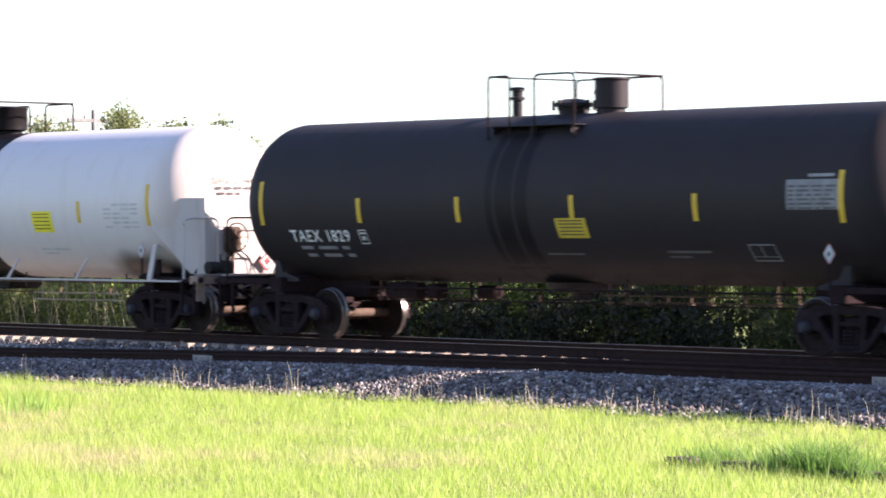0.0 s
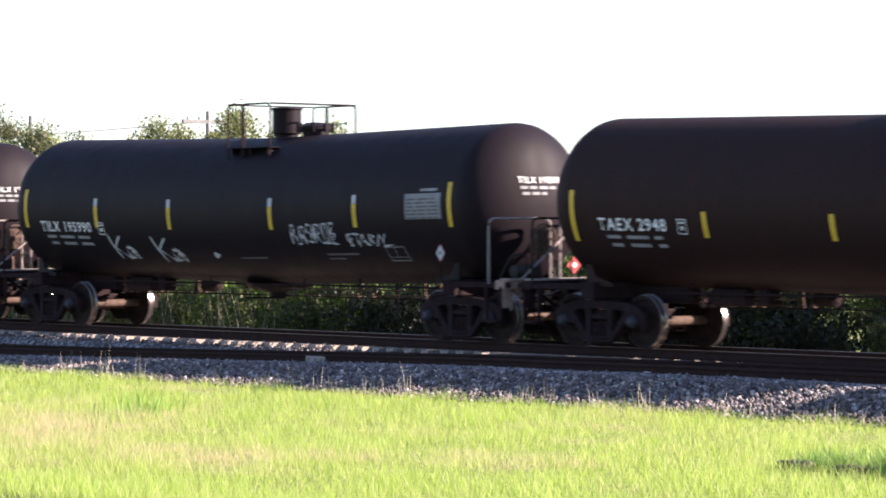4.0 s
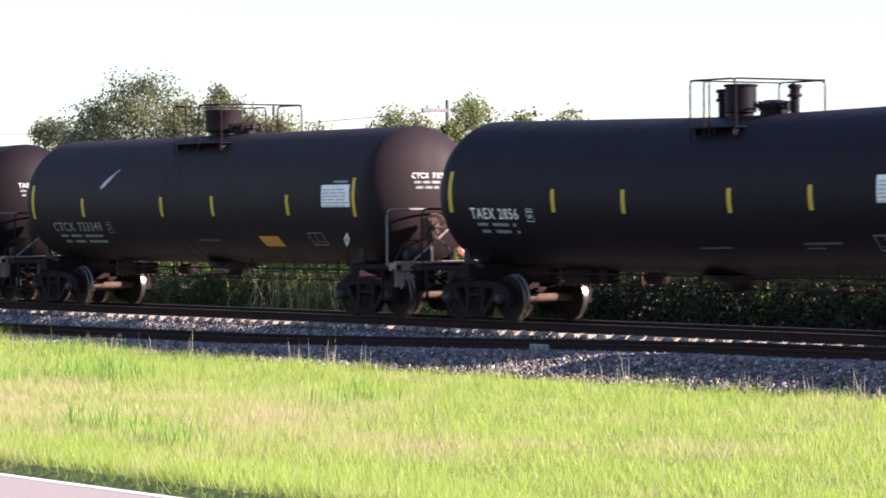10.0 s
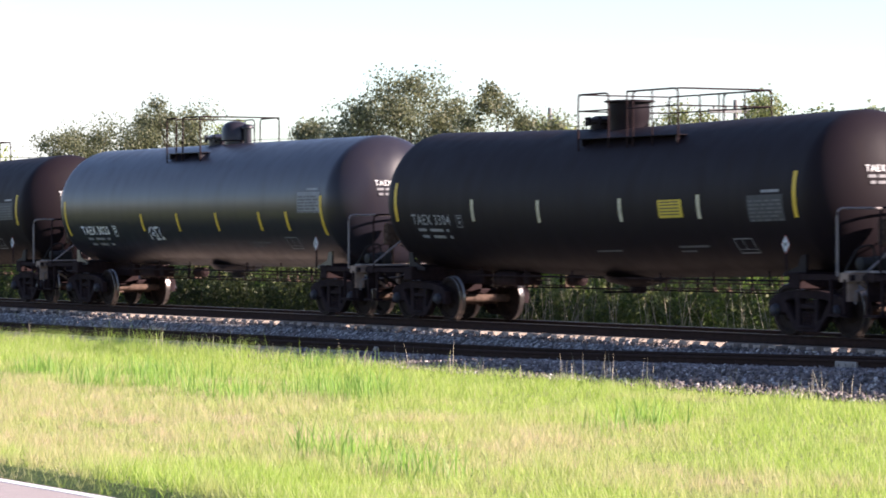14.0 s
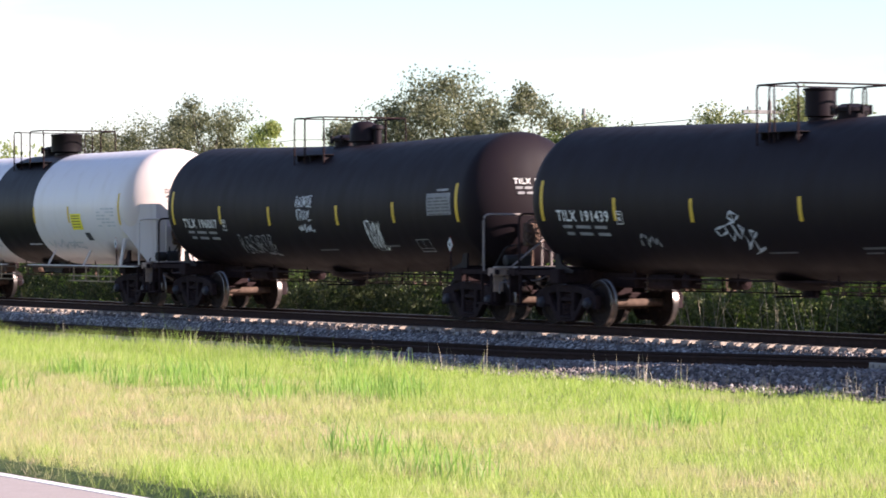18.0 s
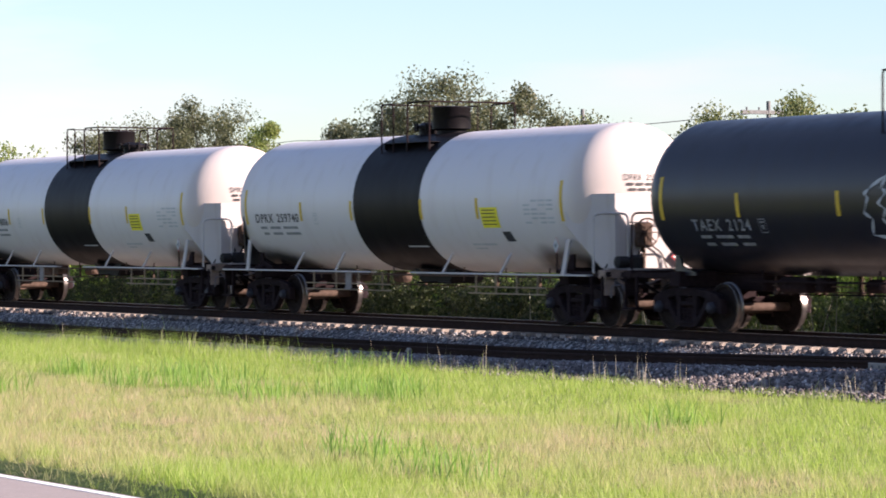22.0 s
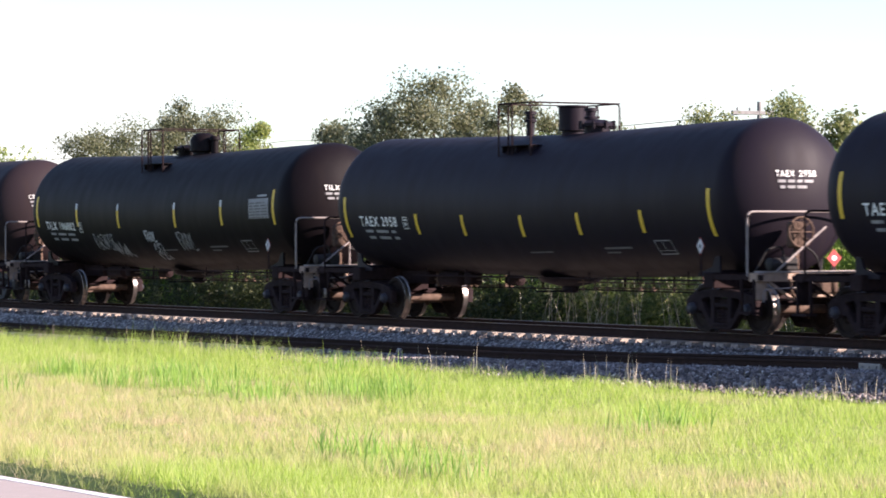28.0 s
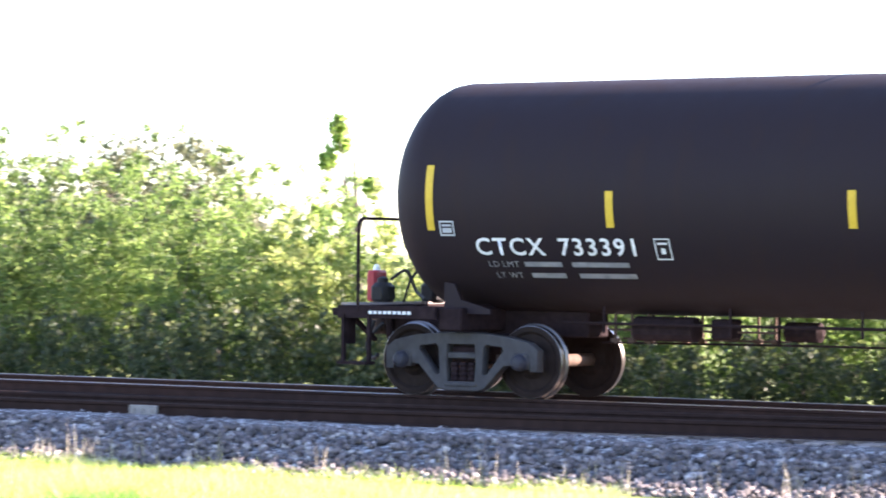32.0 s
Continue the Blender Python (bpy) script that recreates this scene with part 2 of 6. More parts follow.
BROWN = paint("dark_brown_black_tank_paint", (0.0210, 0.0145, 0.0178), dirt=0.28, rough=0.6, sheen=0.10, dust=(0.026, 0.019, 0.018), rust=(0.032, 0.019, 0.016))
REDBROWN = paint("rusty_red_brown_tank_paint", (0.0205, 0.0094, 0.0092), dirt=0.3, rough=0.62, sheen=0.10, dust=(0.034, 0.019, 0.016), rust=(0.045, 0.02, 0.015))
DEEPRED = paint("deep_rust_brown_tank_paint", (0.0150, 0.0068, 0.0074), dirt=0.3, rough=0.62, sheen=0.08, dust=(0.026, 0.014, 0.0125), rust=(0.034, 0.0155, 0.012))
WHITE = paint("white_tank_paint", (0.62, 0.585, 0.60), dirt=0.16, rough=0.38, dust=(0.53, 0.48, 0.45), rust=(0.42, 0.35, 0.30), soot_shade=0.94)
RAILWHITE = paint("dusty_white_rail_paint", (0.50, 0.46, 0.45), dirt=0.3, rough=0.5, dust=(0.42, 0.36, 0.33), rust=(0.3, 0.2, 0.15))
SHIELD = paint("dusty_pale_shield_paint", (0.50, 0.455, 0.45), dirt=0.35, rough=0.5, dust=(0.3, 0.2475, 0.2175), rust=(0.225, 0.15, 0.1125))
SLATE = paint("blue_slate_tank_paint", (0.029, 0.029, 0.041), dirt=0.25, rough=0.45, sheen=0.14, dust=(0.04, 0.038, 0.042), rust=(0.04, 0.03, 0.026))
# Darker copy of the shield paint: shade of the -x end put into colour.
SHADESHIELD = paint("shaded_shield_paint", (0.085, 0.076, 0.08), dirt=0.4, rough=0.6, dust=(0.13, 0.11, 0.10), rust=(0.07, 0.05, 0.045))
DEEPBLACK = paint("deep_black_tank_paint", (0.0056, 0.0037, 0.0051), dirt=0.18, rough=0.56, sheen=0.08, dust=(0.011, 0.010, 0.0105), rust=(0.016, 0.010, 0.0085))
SMUDGE = paint("dark_spill_stain", (0.0122, 0.0096, 0.0114), dirt=0.5, rough=0.5, sheen=0.1, dust=(0.020, 0.017, 0.020), rust=(0.02, 0.014, 0.012))
BANDBLACK = paint("black_band_paint", (0.0072, 0.0056, 0.0070), dirt=0.22, rough=0.5, sheen=0.1, dust=(0.012, 0.011, 0.011), rust=(0.018, 0.012, 0.010))
FRAME = simple("dirty_black_steel", (0.0290, 0.0185, 0.0200), 0.85, 0.0, 0.4, 9, spec=0.05)
CASTING = simple("grimy_cast_truck_steel", (0.0300, 0.0205, 0.0228), 0.85, 0.0, 0.45, 7, spec=0.05)
BEARING = simple("blue_grey_bearing_cap", (0.042, 0.041, 0.054), 0.55, 0.0, 0.3, 9, 0.0, spec=0.2)
GRABRAIL = simple("dusty_mauve_grey_handrail_paint", (0.25, 0.215, 0.21), 0.6, 0.0, 0.25, 9, 0.0)
PIPETAN = simple("tan_painted_pipe", (0.33, 0.26, 0.18), 0.7, 0.0, 0.3, 9, 0.0)
# Pinkish tan puts sunlight into the +x sills' colour; -x sills stay dark.
SUNSILL = simple("sun_toned_rusted_sill", (0.33, 0.235, 0.19), 0.8, 0.0, 0.35, 8, 0.2)
TRUCKGREY = simple("dusty_grey_cast_steel", (0.066, 0.0624, 0.0648), 0.75, 0.0, 0.3, 9, spec=0.15)
RUST = simple("rusty_brown_steel", (0.115, 0.076, 0.060), 0.8, 0.0, 0.4, 10, spec=0.12)
WHEELBROWN = simple("dark_brown_wheel_steel", (0.027, 0.0185, 0.0165), 0.75, 0.0, 0.4, 9, spec=0.08)
TREAD = simple("polished_wheel_steel", (0.22, 0.195, 0.185), 0.30, 0.9, 0.15, 20, 0.0)
RAILHEAD = simple("polished_rail_head", (0.42, 0.38, 0.36), 0.35, 1.0, 0.2, 12, 0.0)
RAILWEB = simple("rusty_rail_steel", (0.036, 0.021, 0.018), 0.85, 0.0, 0.35, 7, spec=0.08)
TIEWOOD = simple("weathered_tie_wood", (0.36, 0.30, 0.26), 0.9, 0.0, 0.45, 14, 0.5)
YELLOW = simple("yellow_reflective_strip", (0.64, 0.42, 0.04), 0.5, 0.0, 0.15, 20, 0.0)
FADEDSTRIPE = simple("faded_pale_stripe", (0.55, 0.50, 0.36), 0.6, 0.0, 0.25, 9, 0.0)
DECALYELLOW = simple("yellow_decal", (0.825, 0.72, 0.045), 0.55, 0.0, 0.15, 6, 0.0)
DECALGOLD = simple("dull_golden_decal", (0.56, 0.41, 0.045), 0.6, 0.0, 0.2, 6, 0.0)
DECALORANGE = simple("faded_orange_decal", (0.63, 0.3, 0.06), 0.6, 0.0, 0.2, 6, 0.0)
LETTERWHITE = simple("white_stencil_paint", (0.8, 0.8, 0.8), 0.6, 0.0, 0.25, 14, 0.0)
LETTERFADED = simple("faded_white_stencil_paint", (0.272, 0.272, 0.288), 0.6, 0.0, 0.35, 9, 0.0)
LETTERRUST = simple("rust_stained_stencil_paint", (0.50, 0.30, 0.19), 0.65, 0.0, 0.3, 9, 0.0)
LETTERDIM = simple("worn_grey_stencil_paint", (0.12, 0.118, 0.125), 0.65, 0.0, 0.35, 9, 0.0)
LETTERBLACK = simple("black_stencil_paint", (0.042, 0.042, 0.048), 0.6, 0.0, 0.2, 14, 0.0)
PANELGREY = simple("pale_grey_panel", (0.48, 0.496, 0.528), 0.6, 0.0, 0.2, 5, 0.0)
PANELMID = simple("weathered_grey_panel", (0.23, 0.232, 0.25), 0.6, 0.0, 0.25, 5, 0.0)
PANELWHITE = simple("white_panel", (0.85, 0.85, 0.85), 0.5, 0.0, 0.12, 5, 0.0)
PANELDIM = simple("dull_grey_panel", (0.055, 0.054, 0.06), 0.6, 0.0, 0.25, 5, 0.0)
RED = simple("red_placard", (0.36, 0.04, 0.045), 0.5, 0.0, 0.15, 12, 0.0)
HOSE = simple("black_rubber", (0.028, 0.026, 0.027), 0.6, 0.0, 0.2, 10, 0.0, spec=0.1)
LEAF = foliage("bush_leaves", (0.13, 0.20, 0.048), (0.30, 0.415, 0.095), (0.48, 0.50, 0.19), 0.66)
# Low-bush leaves, darkened in colour for the shade behind the train.
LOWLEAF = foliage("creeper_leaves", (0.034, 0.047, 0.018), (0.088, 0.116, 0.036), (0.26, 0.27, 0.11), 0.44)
MIDLEAF = foliage("mid_green_bush_leaves", (0.08, 0.125, 0.034), (0.19, 0.275, 0.07), (0.33, 0.36, 0.14), 0.62)
DARKLEAF = foliage("dark_bush_leaves", (0.05, 0.08, 0.024), (0.115, 0.17, 0.045), (0.27, 0.30, 0.115), 0.58)
# Pale leaf colour carries the haze of a distant tree.
HAZELEAF = foliage("haze_toned_leaves", (0.15, 0.175, 0.105), (0.27, 0.30, 0.18), (0.36, 0.36, 0.24), 0.6)
# Brighter copy of the low leaves: sunlight in the gap put into colour.
GAPLEAF = foliage("sun_toned_scrub_leaves", (0.075, 0.100, 0.036), (0.185, 0.230, 0.075), (0.38, 0.37, 0.18), 0.52)
# Darkest copy of the low leaves: deep shade put into colour.
SHADELEAF = foliage("shaded_low_leaves", (0.014, 0.019, 0.009), (0.034, 0.046, 0.017), (0.11, 0.12, 0.055), 0.30)
TUFT = foliage("tall_grass_blades", (0.15, 0.26, 0.045), (0.29, 0.46, 0.09), (0.48, 0.52, 0.22), 0.58)
OAKLEAF = foliage("oak_leaves", (0.060, 0.068, 0.036), (0.185, 0.200, 0.098), (0.33, 0.31, 0.175), 0.46)
OLIVELEAF = foliage("olive_leaves", (0.085, 0.105, 0.038), (0.215, 0.240, 0.088), (0.38, 0.35, 0.165), 0.52)
YELLOWLEAF = foliage("yellow_green_leaves", (0.15, 0.19, 0.055), (0.29, 0.335, 0.105), (0.46, 0.41, 0.18), 0.6)
TIMBERGRASS = foliage("long_dark_grass_blades", (0.08, 0.16, 0.03), (0.18, 0.33, 0.06), (0.42, 0.46, 0.2), 0.5)
GRASS = grass_material()
SOIL = soil_material()
STONE = stone_material()
BARK = simple("grey_bark", (0.12, 0.10, 0.085), 0.9, 0.0, 0.4, 5, 0.6, spec=0.1)
ROAD = simple("pale_asphalt", (0.31, 0.27, 0.262), 0.9, 0.0, 0.15, 30, 0.4)
LINE = simple("white_road_paint", (0.75, 0.75, 0.74), 0.7, 0.0, 0.1, 10, 0.1)
CONCRETE = simple("pale_marker_paint", (0.29, 0.265, 0.245), 0.8, 0.0, 0.3, 8, 0.2)
STALK = simple("dry_weed_stalk", (0.40, 0.36, 0.27), 0.8, 0.0, 0.3, 6, 0.0)
POLEWOOD = simple("grey_pole_wood", (0.20, 0.195, 0.20), 0.9, 0.0, 0.3, 6, 0.3)

# ---- mesh tools ----


def finish(name, bm, mats, smooth=True):
    me = bpy.data.meshes.new(name)
    bm.to_mesh(me)
    bm.free()
    for m in mats:
        me.materials.append(m)
    if smooth:
        me.shade_smooth()
        me.set_sharp_from_angle(angle=radians(38))
    return me


def put(name, me, parent=None, at=(0, 0, 0), turn=(0, 0, 0), label=""):
    ob = new(name, me)
    ob.location = at
    ob.rotation_euler = [radians(a) for a in turn]
    if parent:
        ob.parent = parent
    if label:
        ob["label"] = label
    return ob


def part(name, bm, material, parent, label="", smooth=True):
    mats = material if isinstance(material, (list, tuple)) else [material]
    return put(name, finish(name, bm, mats, smooth), parent, label=label)


def box(bm, lo, hi, mat=0, bevel=0.0):
    s = [hi[i] - lo[i] for i in range(3)]
    c = [(hi[i] + lo[i]) / 2 for i in range(3)]
    r = bmesh.ops.create_cube(bm, size=1, matrix=Matrix.Translation(c) @ Matrix.Diagonal((*s, 1)))
    for v in r["verts"]:
        for f in v.link_faces:
            f.material_index = mat
    if bevel:
        edges = list({e for v in r["verts"] for e in v.link_edges})
        bmesh.ops.bevel(bm, geom=edges, offset=bevel, segments=1, affect="EDGES")
    return r["verts"]


def strut(bm, p, q, w, h, mat=0):
    """A bar of section w (sideways) by h from p to q."""
    p, q = Vector(p), Vector(q)
    d = (q - p)
    x = d.normalized()
    up = Vector((0, 1, 0)) if abs(x.y) < 0.9 else Vector((0, 0, 1))
    z = x.cross(up).normalized()
    y = z.cross(x)
    vs = []
    for e in (p, q):
        for a, b in ((-1, -1), (1, -1), (1, 1), (-1, 1)):
            vs.append(bm.verts.new(e + y * (a * w / 2) + z * (b * h / 2)))
    for f in ((0, 1, 2, 3), (7, 6, 5, 4), (0, 4, 5, 1), (1, 5, 6, 2), (2, 6, 7, 3), (3, 7, 4, 0)):
        bm.faces.new([vs[i] for i in f]).material_index = mat


def tube(bm, pts, r, n=8, mat=0, r1=None):
    """A round bar along pts, mitred at the bends, tapering to r1."""
    pts = [Vector(p) for p in pts]
    rings = []
    for i, p in enumerate(pts):
        a = (p - pts[i - 1]).normalized() if i else (pts[1] - p).normalized()
        b = (pts[i + 1] - p).normalized() if i + 1 < len(pts) else a
        t = (a + b).normalized()
        up = Vector((0, 0, 1)) if abs(t.z) < 0.9 else Vector((0, 1, 0))
        x = t.cross(up).normalized()
        y = t.cross(x)
        k = 1 / max(0.5, t.dot(a))
        if r1 is not None:
            k *= 1 + (r1 / r - 1) * i / (len(pts) - 1)
        rings.append([bm.verts.new(p + (x * math.cos(j * math.tau / n) + y * math.sin(j * math.tau / n)) * r * k) for j in range(n)])
    for a, b in zip(rings, rings[1:]):
        for j in range(n):
            f = bm.faces.new((a[j], a[(j + 1) % n], b[(j + 1) % n], b[j]))
            f.material_index = mat
    bm.faces.new(rings[0])
    bm.faces.new(list(reversed(rings[-1])))


def rounded(pts, r=0.1, steps=3):
    """The same line of points with its bends rounded."""
    pts = [Vector(p) for p in pts]
    out = [pts[0]]
    for a, b, c in zip(pts, pts[1:], pts[2:]):
        k = min(r, (b - a).length / 2, (c - b).length / 2)
        p, q = b + (a - b).normalized() * k, b + (c - b).normalized() * k
        for i in range(steps + 1):
            t = i / steps
            out.append(p * (1 - t) ** 2 + b * (2 * t * (1 - t)) + q * t * t)
    return out + [pts[-1]]


def lathe(bm, profile, n, axis="z", at=(0, 0, 0), mats=None, close=True):
    """Turns (along, radius) pairs round an axis."""
    rings = []
    for a, r in profile:
        ring = []
        for j in range(n):
            c, s = math.cos(j * math.tau / n) * r, math.sin(j * math.tau / n) * r
            v = {"x": (a, c, s), "y": (s, a, c), "z": (c, s, a)}[axis]
            ring.append(bm.verts.new(Vector(v) + Vector(at)))
        rings.append(ring)
    for i, (p, q) in enumerate(zip(rings, rings[1:])):
        for j in range(n):
            f = bm.faces.new((p[j], p[(j + 1) % n], q[(j + 1) % n], q[j]))
            f.material_index = mats[i] if mats else 0
    if close:
        bm.faces.new(list(reversed(rings[0]))).material_index = mats[0] if mats else 0
        bm.faces.new(rings[-1]).material_index = mats[-1] if mats else 0


def mesh_from(name, verts, faces, mats):
    """A mesh from arrays: verts (n, 3), faces (m, k) with k corners each."""
    me = bpy.data.meshes.new(name)
    faces = np.asarray(faces, dtype=np.int32)
    m, k = faces.shape
    me.vertices.add(len(verts))
    me.vertices.foreach_set("co", np.asarray(verts, dtype=np.float32).ravel())
    me.loops.add(m * k)
    me.loops.foreach_set("vertex_index", faces.ravel())
    me.polygons.add(m)
    me.polygons.foreach_set("loop_start", np.arange(0, m * k, k, dtype=np.int32))
    for mat in mats:
        me.materials.append(mat)
    me.update(calc_edges=True)
    return me

# ---- ground, road and tracks ----
GROUND_Z = -0.55
X0, X1 = -150.0, 40.0


def verge_z(y):
    """The verge stands a little proud of the road's edge."""
    return GROUND_Z + np.interp(y, [-22.65, -22.45, -22.05, -20.0], [0.0, 0.10, 0.13, 0.0])


def ground_sheet():
    bm = bmesh.new()
    xs = [-2500, -600, -160, -100, -60, -20, 20, 60, 200, 2500]
    ys = [-2500, -400, -80, -29.8, -29.7, -22.75, -22.65, -22.45, -22.05, -20.0, -7.6, 6, 30, 120, 600, 2500]
    grid = [[bm.verts.new((x, y, float(verge_z(y)))) for x in xs] for y in ys]
    for a, b in zip(grid, grid[1:]):
        for i in range(len(xs) - 1):
            bm.faces.new((a[i], a[i + 1], b[i + 1], b[i]))
    ob = put("ground", finish("ground", bm, [SOIL], False))
    tagged(ob, "rough green and straw-coloured verge with bare soil", "ground", kind="structure")


def road():
    bm = bmesh.new()
    box(bm, (-400, -29.7, GROUND_Z - 0.2), (300, -22.75, GROUND_Z + 0.03))
    ob = put("road", finish("road", bm, [ROAD], False))
    tagged(ob, "pale worn asphalt road beside the grass verge", "road", kind="structure")
    for y in (-22.87, -29.4):
        bm = bmesh.new()
        box(bm, (-400, y - 0.06, GROUND_Z + 0.03), (300, y + 0.06, GROUND_Z + 0.036))
        part("edge_line", bm, LINE, ob, "white painted road edge line")


def siding_z(x):
    """Rail head of the lower side track, which sinks away from the main line."""
    return float(np.interp(x, [-75, -60, -50, -45, -40, -36, -30], [-0.42, -0.36, -0.31, -0.22, -0.13, -0.06, -0.02]))


def siding_y(x):
    """How far the side track has drawn in towards the main line, near the switch."""
    return 0.0065 * max(0.0, min(x, -12) + 31) ** 2


def ballast_bed():
    """Crushed-stone bed under both tracks, stepped down to the verge."""
    bm = bmesh.new()
    n = 380
    rows = []
    for i in range(n + 1):
        x = X0 + (X1 - X0) * i / n
        s = siding_z(x) - 0.22
        prof = [(5.2, GROUND_Z - 0.1), (3.0, -0.24), (2.2, -0.28), (-0.45, -0.285), (-0.9, -0.29), (-1.5, s - 0.06), (-4.0, s - 0.02), (-4.2, s + 0.09), (-4.9, s + 0.09), (-5.4, min(s + 0.05, -0.2)), (-7.1, GROUND_Z - 0.02), (-7.6, GROUND_Z - 0.15)]
        rows.append([bm.verts.new((x, y, z + noise.noise((x * 1.7, y * 1.7, 0)) * 0.03)) for y, z in prof])
    for a, b in zip(rows, rows[1:]):
        for j in range(len(a) - 1):
            bm.faces.new((a[j], a[j + 1], b[j + 1], b[j]))
    ob = put("ballast_bed", finish("ballast_bed", bm, [GRAVEL], True))
    return tagged(ob, "grey crushed-stone ballast bed under two tracks", "ballast", kind="structure")


def ballast_stones():
    rng = np.random.default_rng(5)
    n = 64000
    x = -88 + 80 * rng.random(n)
    y = np.where(rng.random(n) < 0.56, -7.15 + 2.96 * rng.random(n), -2.6 + 2.3 * rng.random(n))
    s = np.array([siding_z(v) for v in x]) - 0.22
    z = np.interp(y, [-7.2, -7.1, -5.4, -4.19, -4.18, -1.5, -0.75, 0], [0, 0, 1, 1, 2, 2, 3, 3])
    lev = np.stack([np.full(n, GROUND_Z), s + 0.04, s - 0.06, np.full(n, -0.285)], 1)
    i = np.minimum(z.astype(int), 2)
    f = z - i
    top = lev[np.arange(n), i] * (1 - f) + lev[np.arange(n), i + 1] * f
    size = 0.024 + 0.036 * rng.random(n)
    base = np.array([(1, 0, 0), (-1, 0, 0), (0, 1, 0), (0, -1, 0), (0, 0, 0.8), (0, 0, -0.8)])
    tri = np.array([(0, 2, 4), (2, 1, 4), (1, 3, 4), (3, 0, 4), (2, 0, 5), (1, 2, 5), (3, 1, 5), (0, 3, 5)])
    q = rng.normal(size=(n, 4))
    q /= np.linalg.norm(q, axis=1)[:, None]
    w, a, b, c = q.T
    rot = np.stack([1 - 2 * (b * b + c * c), 2 * (a * b - w * c), 2 * (a * c + w * b), 2 * (a * b + w * c), 1 - 2 * (a * a + c * c), 2 * (b * c - w * a),
                    2 * (a * c - w * b), 2 * (b * c + w * a), 1 - 2 * (a * a + b * b)], 1).reshape(n, 3, 3)
    shape = base[None] * (0.6 + 0.8 * rng.random((n, 6, 1)))
    v = np.einsum("nij,nkj->nki", rot, shape) * size[:, None, None]
    v += np.stack([x, y, top + 0.012 + 0.02 * rng.random(n)], 1)[:, None]
    me = mesh_from("ballast_stones", v.reshape(-1, 3), (tri[None] + 6 * np.arange(n)[:, None, None]).reshape(-1, 3), [STONE])
    tagged(new("ballast_stones", me), "loose grey angular ballast stones beside the rails", "ballast", kind="stuff")


RAIL_PROFILE = [(-0.07, -0.175), (0.07, -0.175), (0.07, -0.160), (0.012, -0.145), (0.010, -0.05), (0.036, -0.038), (0.036, -0.006), (0.028, 0.0), (-0.028, 0.0), (-0.036, -0.006),
                (-0.036, -0.038), (-0.010, -0.05), (-0.012, -0.145), (-0.07, -0.160)]


def rail(name, parent, y, zfun, x0, x1, head, label, yfun=None):
    bm = bmesh.new()
    rings = []
    n = max(2, int((x1 - x0) / 2.5))
    for i in range(n + 1):
        x = x0 + (x1 - x0) * i / n
        rings.append([bm.verts.new((x, y + (yfun(x) if yfun else 0.0) + a, zfun(x) + b)) for a, b in RAIL_PROFILE])
    k = len(RAIL_PROFILE)
    for a, b in zip(rings, rings[1:]):
        for j in range(k):
            f = bm.faces.new((a[j], b[j], b[(j + 1) % k], a[(j + 1) % k]))
            f.material_index = 1 if 6 <= j <= 8 else 0
    bm.faces.new(rings[0])
    bm.faces.new(list(reversed(rings[-1])))
    part(name, bm, [RAILWEB, head], parent, label, False)


def tie_mesh():
    bm = bmesh.new()
    box(bm, (-0.115, -1.3, -0.09), (0.115, 1.3, 0.09), 0, 0.012)
    return finish("tie", bm, [TIEWOOD], False)


def tracks():
    main = tagged(put("main_track", None), "main railway track with dark rusty rails on wooden ties", "railway track", kind="structure")
    side = tagged(put("side_track", None), "lower unused side track with rusty rails", "railway track", kind="structure")
    rail("rail", main, 0.0, lambda x: 0.0, X0, X1, RAILHEAD, "rusty rail with a bright worn head")
    rail("rail", main, 1.5, lambda x: 0.0, X0, X1, RAILHEAD, "rusty rail with a bright worn head")
    rail("rail", side, -2.62, siding_z, -150, -13, RAILWEB, "", siding_y)
    rail("rail", side, -4.12, siding_z, -150, -13, RAILWEB, "", siding_y)
    # white-painted joint bars on the near rail of the side track
    for x, w in ((-39.7, 0.55), (-24.3, 0.42), (-54.9, 0.14)):
        bm = bmesh.new()
        z, y = siding_z(x), siding_y(x)
        box(bm, (x - w / 2, y - 4.175, z - 0.15), (x + w / 2, y - 4.125, z - 0.03), 0, 0.008)
        for k in range(3):
            box(bm, (x - w * 0.32 + k * w * 0.32 - 0.02, y - 4.20, z - 0.11), (x - w * 0.32 + k * w * 0.32 + 0.02, y - 4.17, z - 0.07))
        part("joint_bar", bm, CONCRETE, side, "pale painted rail joint bar")
    return main, side


def ties(main, side):
    """Wooden ties, each a piece of its own on one mesh."""
    me = tie_mesh()
    for i in range(250):
        x = -98 + i * 0.5
        put("tie", me, main, (x + random.uniform(-0.03, 0.03), 0.75 + random.uniform(-0.05, 0.05), -0.265), (0, 0, random.uniform(-0.8, 0.8)))
    for i in range(130):
        x = -85 + i * 0.56
        put("tie", me, side, (x + random.uniform(-0.05, 0.05), -3.37 + siding_y(x) + random.uniform(-0.08, 0.08), siding_z(x) - 0.28), (0, 0, random.uniform(-2, 2)))


